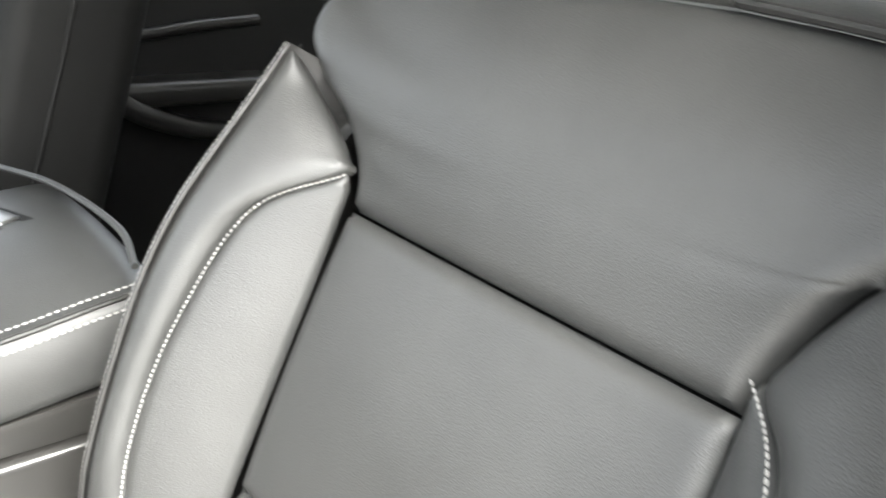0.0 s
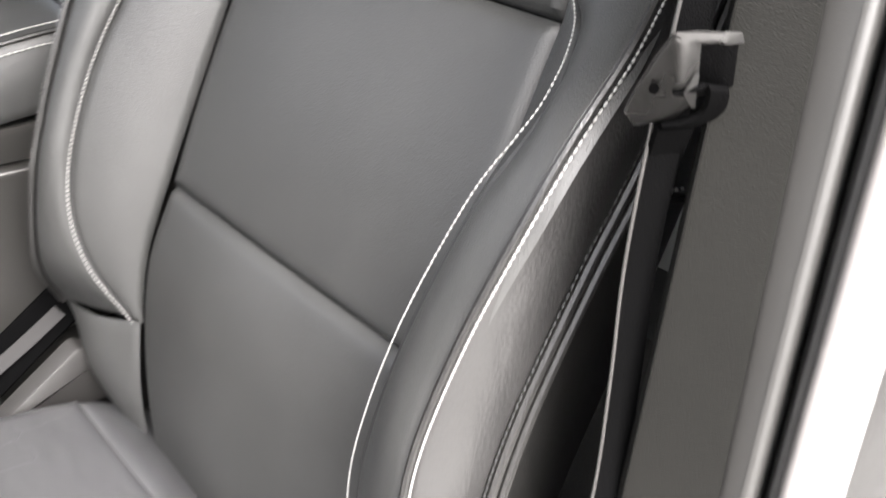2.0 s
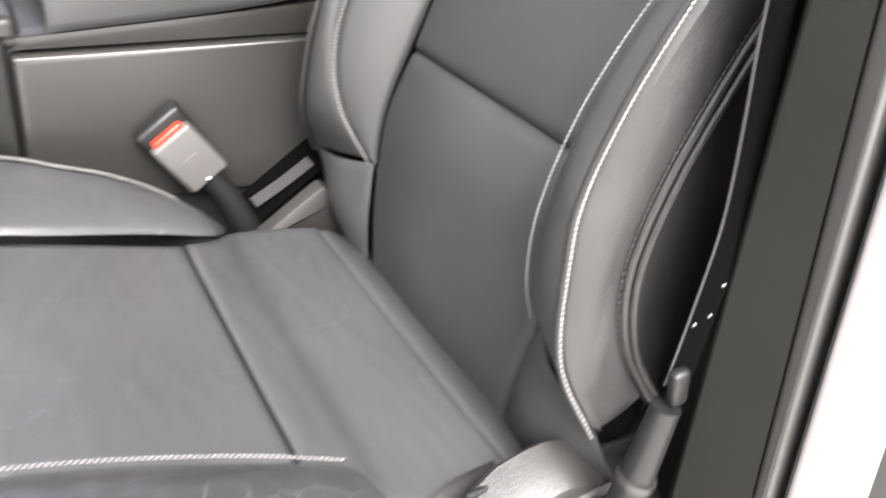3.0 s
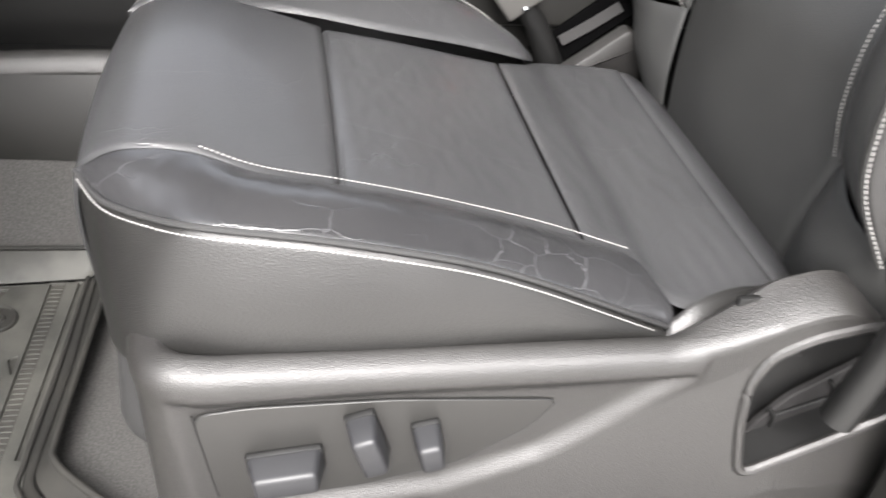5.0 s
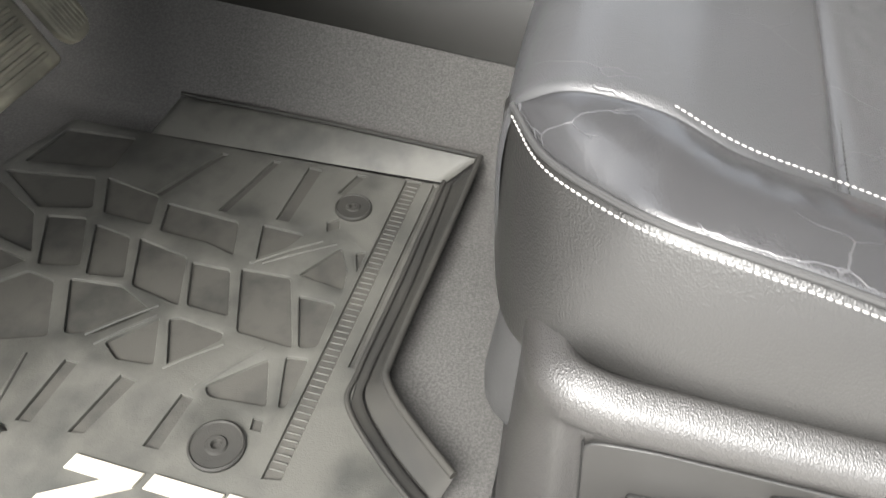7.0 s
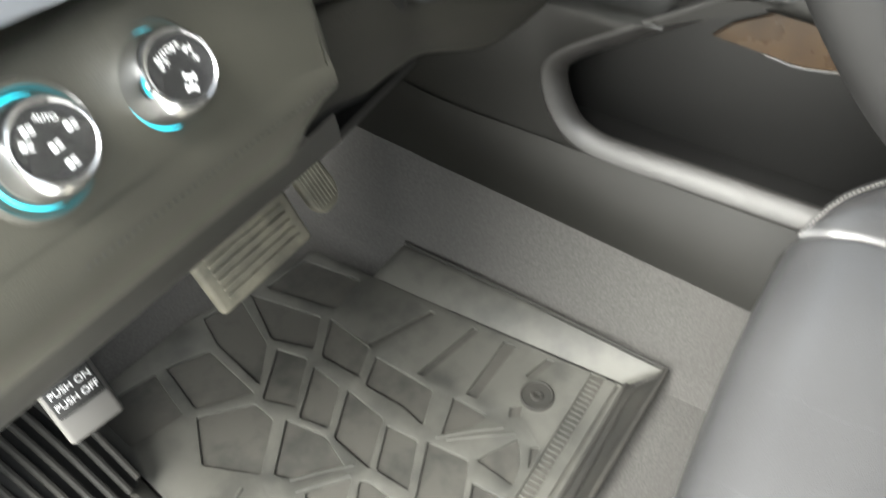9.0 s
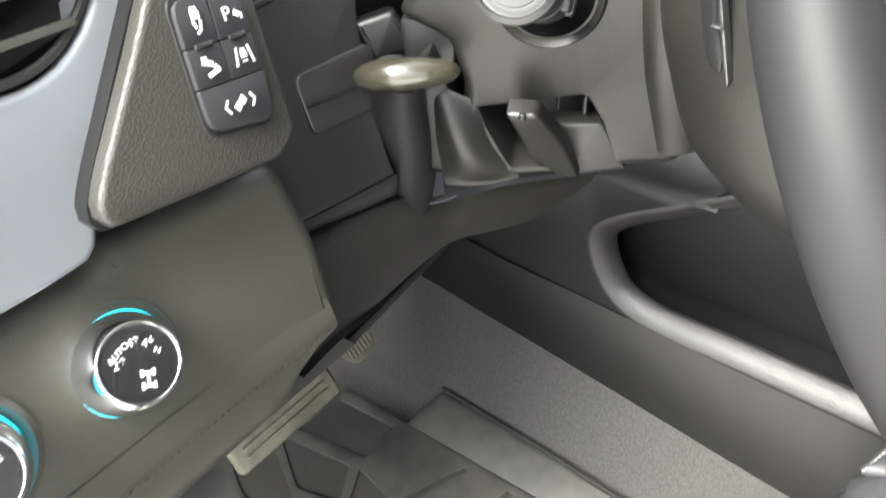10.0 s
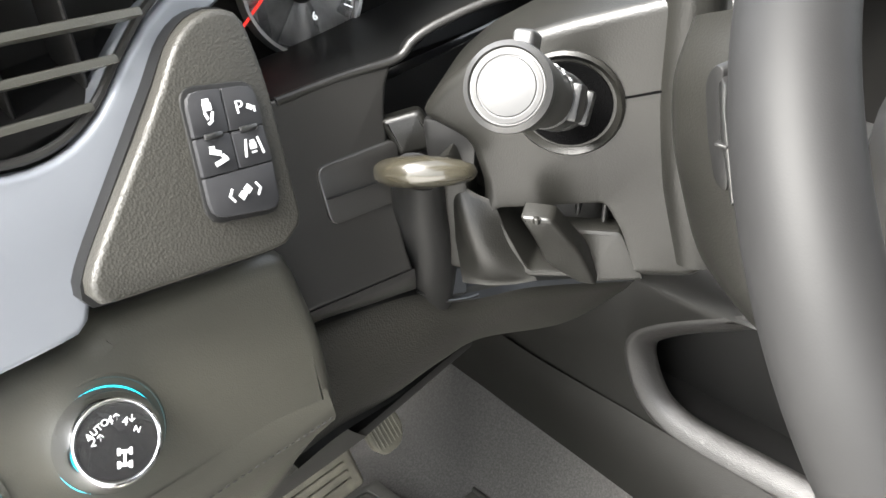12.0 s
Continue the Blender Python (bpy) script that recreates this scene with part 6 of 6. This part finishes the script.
def build_stalk():
    s = thing("column_stalk", "dark multifunction stalk with grey end cap", "stalk")
    base, end = Vector((0.060, 0.246, 0.733)), Vector((-0.054, 0.197, 0.8005))
    ax = (end - base).normalized()
    L = (end - base).length
    flank = (-0.894, -0.447, 0)
    part("boot", lathe([(0.0305, -0.006), (0.0308, 0.001), (0.0292, 0.003), (0.0270, 0.001), (0.0240, -0.004)], 48, base, flank), COLUMN, s)
    # Near-black disc paints the shade inside the boot.
    part("boot_shade", lathe([(0.0245, -0.003), (0.0243, 0.0010), (0.0150, 0.0004), (0.0005, 0.0004)], 40, base, flank), SHADE_BLACK, s)
    part("stem", lathe([(0.0105, -0.004), (0.0105, L * 0.42), (0.0135, L * 0.46)], 32, base, ax), BLACK, s)
    part("sleeve", lathe([(0.0118, L * 0.10), (0.0146, L * 0.13), (0.0146, L * 0.47), (0.0125, L * 0.475), (0.0125, L * 0.50), (0.0142, L * 0.505), (0.0148, L * 0.66), (0.0165, L * 0.80), (0.0173, L * 0.93), (0.0170, L * 0.975), (0.0152, L), (0.0143, L * 0.992), (0.0126, L * 0.985)], 56, base, ax), COLUMN, s)
    part("end_cap", lathe([(0.0118, L * 0.97), (0.0117, L * 0.990), (0.0110, L * 0.998), (0.0060, L * 1.003), (0.0005, L * 1.004)], 48, base, ax), CAP, s, "pale grey end cap")
    part("collar_ring", lathe([(0.0171, L * 0.955), (0.0177, L * 0.97), (0.0174, L * 0.990), (0.0152, L * 1.002), (0.0147, L * 0.994)], 56, base, ax), CAP, s, "grey collar ring")
    side = ax.cross(Vector((0, 0, 1))).normalized()
    up = side.cross(ax).normalized()
    rot = Matrix((side, up, ax)).transposed().to_4x4()
    part("slider", rbox((0.009, 0.010, 0.016), 0.002, 3, base + ax * L * 0.84 + up * 0.0185, rot), CAP, s, "grey thumb slider")
    for g, far in ((112, 0.72), (128, 0.70), (118, 0.62), (136, 0.61), (124, 0.54), (144, 0.53)):
        d = side * math.cos(radians(g)) + up * math.sin(radians(g))
        m = Matrix((ax, ax.cross(d) * -1, d)).transposed().to_4x4()
        part("marking_bar", rbox((0.0050, 0.0016, 0.0005), 0.0001, 1, base + ax * L * far + d * (0.0153 if far < 0.65 else 0.0160), m), LAMP_WHITE, s)
    for g, far in ((182, 0.40), (186, 0.16)):
        d = side * math.cos(radians(g)) + up * math.sin(radians(g))
        m = Matrix((d, ax, d.cross(ax))).transposed().to_4x4()
        part("band_block", rbox((0.006, 0.020 if far > 0.3 else 0.010, 0.018), 0.002, 2, base + ax * L * far + d * 0.0135, m), CAP, s, "grey switch block")
    part("cap_groove", lathe([(0.0140, L * 0.985), (0.0138, L * 0.9985), (0.0120, L * 0.9990), (0.0118, L * 0.985)], 48, base, ax), BLACK, s)
    part("wiper_ring", lathe([(0.0143, L * 0.235), (0.0152, L * 0.245), (0.0152, L * 0.265), (0.0143, L * 0.275)], 32, base, ax), CAP, s)
    return s


def build_release():
    r = thing("release_lever", "glossy taupe lever grip on a black stem", "lever")
    # grip: a rounded paddle, broad in the middle
    a, b = Vector((-0.006, 0.3330, 0.6875)), Vector((0.0245, 0.2800, 0.6940))
    ax = (b - a).normalized()
    wide = Vector((-0.62, -0.36, 0.42)).normalized()
    wide = (wide - ax * wide.dot(ax)).normalized()
    tall = ax.cross(wide).normalized()
    tall = tall if tall.z > 0 else -tall
    rows = []
    for s in np.linspace(0, 1, 30):
        end = math.sqrt(max(0.02, 1 - (2 * s - 1) ** 6)) * (0.72 + 0.28 * math.sin(math.pi * min(1.0, s * 1.1)))
        c = a + (b - a) * s + wide * 0.006 * math.sin(math.pi * s)
        rows.append([np.array(c + wide * (0.0165 * end * math.copysign(abs(math.cos(g)) ** 0.75, math.cos(g))) + tall * (0.0095 * end * math.copysign(abs(math.sin(g)) ** 0.85, math.sin(g)))) for g in np.linspace(0, 2 * np.pi, 28, endpoint=False)])
    bm = bmesh.new()
    vs = grid(bm, np.array(rows), closed=True)
    bm.faces.new(vs[0][::-1])
    bm.faces.new(vs[-1])
    part("grip", bm, TAUPE, r, "glossy taupe grip")
    part("stem", tube([(0.015, 0.318, 0.684), (0.022, 0.326, 0.655), (0.034, 0.336, 0.605), (0.044, 0.350, 0.555)], [0.016, 0.021, 0.025, 0.024], 18, 24, flat=0.8), BLACK, r)
    part("stem_web", slab(rounded([(0.024, 0.301, 0.700), (0.034, 0.296, 0.676), (0.040, 0.300, 0.602), (0.033, 0.316, 0.604), (0.020, 0.318, 0.680)], 0.004, 2), (0.02, 0.01, 0), 0.003, 2), COLUMN, r)
    part("stem_top", slab(rounded([(0.0215, 0.3560, 0.7020), (0.0400, 0.3390, 0.7080), (0.0440, 0.3250, 0.6850), (0.0250, 0.3440, 0.6780)], 0.004, 3), (0.010, 0.010, -0.004), 0.004, 3), COLUMN, r, "dark pivot above the grip")
    part("chrome_foot", tube([(0.0185, 0.3290, 0.5835), (0.038, 0.3235, 0.5660), (0.056, 0.3200, 0.5575), (0.070, 0.319, 0.5530)], 0.0012, 8, 20), DARK_STEEL, r, "thin bright metal foot edge")
    part("foot_plate", slab([(0.036, 0.3250, 0.5700), (0.060, 0.3210, 0.5600), (0.074, 0.333, 0.5680), (0.055, 0.340, 0.5780)], (0, 0.004, -0.004), 0.001, 1), CAP, r, "pale foot plate")


def build_wheel():
    w = thing("steering_wheel", "dark leather steering wheel with silver spoke trim", "steering wheel")
    c, tilt, R, r = Vector((0.103, 0.027, 0.722)), radians(38), 0.1798, 0.0194
    u, v, n = Vector((1, 0, 0)), Vector((0, math.sin(tilt), math.cos(tilt))), Vector((0, -math.cos(tilt), math.sin(tilt)))
    bm = bmesh.new()
    rows = []
    for a in np.linspace(0, 2 * np.pi, 120, endpoint=False):
        rad = u * math.cos(a) + v * math.sin(a)
        rows.append([np.array(c + rad * (R + r * math.cos(b)) + n * (r * 1.02 * math.sin(b))) for b in np.linspace(0, 2 * np.pi, 24, endpoint=False)])
    rows.append(rows[0])
    grid(bm, np.array(rows), closed=True)
    bmesh.ops.remove_doubles(bm, verts=bm.verts, dist=1e-6)
    part("rim", bm, RIM, w, "smooth dark leather rim")
    part("hub", lathe([(0.060, -0.050), (0.085, -0.030), (0.092, 0.0), (0.082, 0.022), (0.04, 0.032), (0.0005, 0.034)], 48, c, n), SMOOTH, w)
    back = [(0.069, 0.189, 0.792), (0.056, 0.188, 0.769), (0.051, 0.182, 0.743), (0.050, 0.172, 0.716), (0.052, 0.159, 0.685), (0.063, 0.145, 0.664), (0.090, 0.135, 0.655)]
    flare = [(0.050, 0.140, 0.815), (0.030, 0.115, 0.775), (0.024, 0.105, 0.740), (0.024, 0.094, 0.705), (0.028, 0.080, 0.668), (0.045, 0.068, 0.645), (0.090, 0.060, 0.635)]
    part("hub_cover", pillow(back, flare, bulge=0.006, tuck=0.006, edge=0.008, nu=50, nv=24, out=(-1, 0.2, 0), skip=("start", "end")), COLUMN, w, "smooth dark hub cover")
    face = Vector((-0.94, 0.326, -0.086))
    well = rounded([Vector(p) for p in ((0.0320, 0.1587, 0.7809), (0.0309, 0.1573, 0.7881), (0.0294, 0.1540, 0.7924), (0.0281, 0.1501, 0.7912), (0.0289, 0.1475, 0.7725), (0.0286, 0.1401, 0.7479), (0.0293, 0.1388, 0.7350), (0.0319, 0.1469, 0.7379), (0.0326, 0.1541, 0.7579))], 0.004, 3)
    part("rear_switch", slab(well, face * -0.012, 0.0010, 2), BLACK, w, "black rear spoke switch")
    strip = [Vector(p) for p in ((0.0268, 0.1508, 0.7852), (0.0259, 0.1493, 0.7890), (0.0254, 0.1471, 0.7868), (0.0256, 0.1452, 0.7748), (0.0251, 0.1334, 0.7353), (0.0259, 0.1345, 0.7326), (0.0269, 0.1458, 0.7635))]
    part("switch_strip", slab(strip, face * -0.004, 0.0008, 2), DARK_STEEL, w, "thin bright switch edge")
    part("strip_joint", rbox((0.004, 0.006, 0.0014), 0.0003, 1, (0.0262, 0.1435, 0.7600)), BLACK, w)
    for a in (182, -2, 262, 278):
        g = radians(a)
        d = u * math.cos(g) + v * math.sin(g)
        part("spoke", tube([c + d * 0.06 - n * 0.012, c + d * 0.12 - n * 0.010, c + d * 0.178], [0.030, 0.024, 0.012], 14, 16, flat=0.55), SMOOTH, w)


build_dash()
build_cluster()
build_column()
build_stalk()
build_release()
build_wheel()


# ---- cabin shell and outside ----
def wall(name, size, at, mat, label, category, bevel=0.01):
    return solo(name, rbox(size, bevel, 2, at), mat, label, category, "structure")


wall("roof", (1.62, 2.05, 0.05), (0.50, -0.925, 1.36), LINER, "pale cloth headliner", "roof")
wall("wall_rear", (1.95, 0.05, 1.40), (0.50, -1.95, 0.60), LINER, "rear cabin wall", "wall")
wall("wall_far_low", (0.05, 2.6, 0.95), (1.42, -0.65, 0.35), SMOOTH, "far door panels", "wall")
# Near-black door panel stands in for the dark gap behind the seat.
wall("wall_near_rear", (0.05, 1.20, 1.40), (-0.345, -1.34, 0.60), VINYL_SHADED, "near rear door", "wall")
wall("firewall", (1.95, 0.05, 1.0), (0.50, 0.98, 0.38), BLACK, "black firewall behind the pedals", "wall")
wall("cabin_floor", (1.95, 2.95, 0.05), (0.50, -0.47, -0.06), BLACK, "cabin floor pan", "floor")
wall("door_sill", (0.10, 1.9, 0.16), (-0.465, 0.16, -0.075), PAINT, "painted door sill", "sill")
wall("kick_panel", (0.04, 0.42, 0.85), (-0.43, 0.80, 0.42), SMOOTH, "dark kick panel", "wall")
bm = bmesh.new()
bmesh.ops.create_grid(bm, x_segments=40, y_segments=40, size=400)
bmesh.ops.translate(bm, vec=(0, 0, -0.55), verts=bm.verts)
tagged(part("ground", bm, CONCRETE, smooth=False), "pale concrete ground outside", "ground", kind="structure")
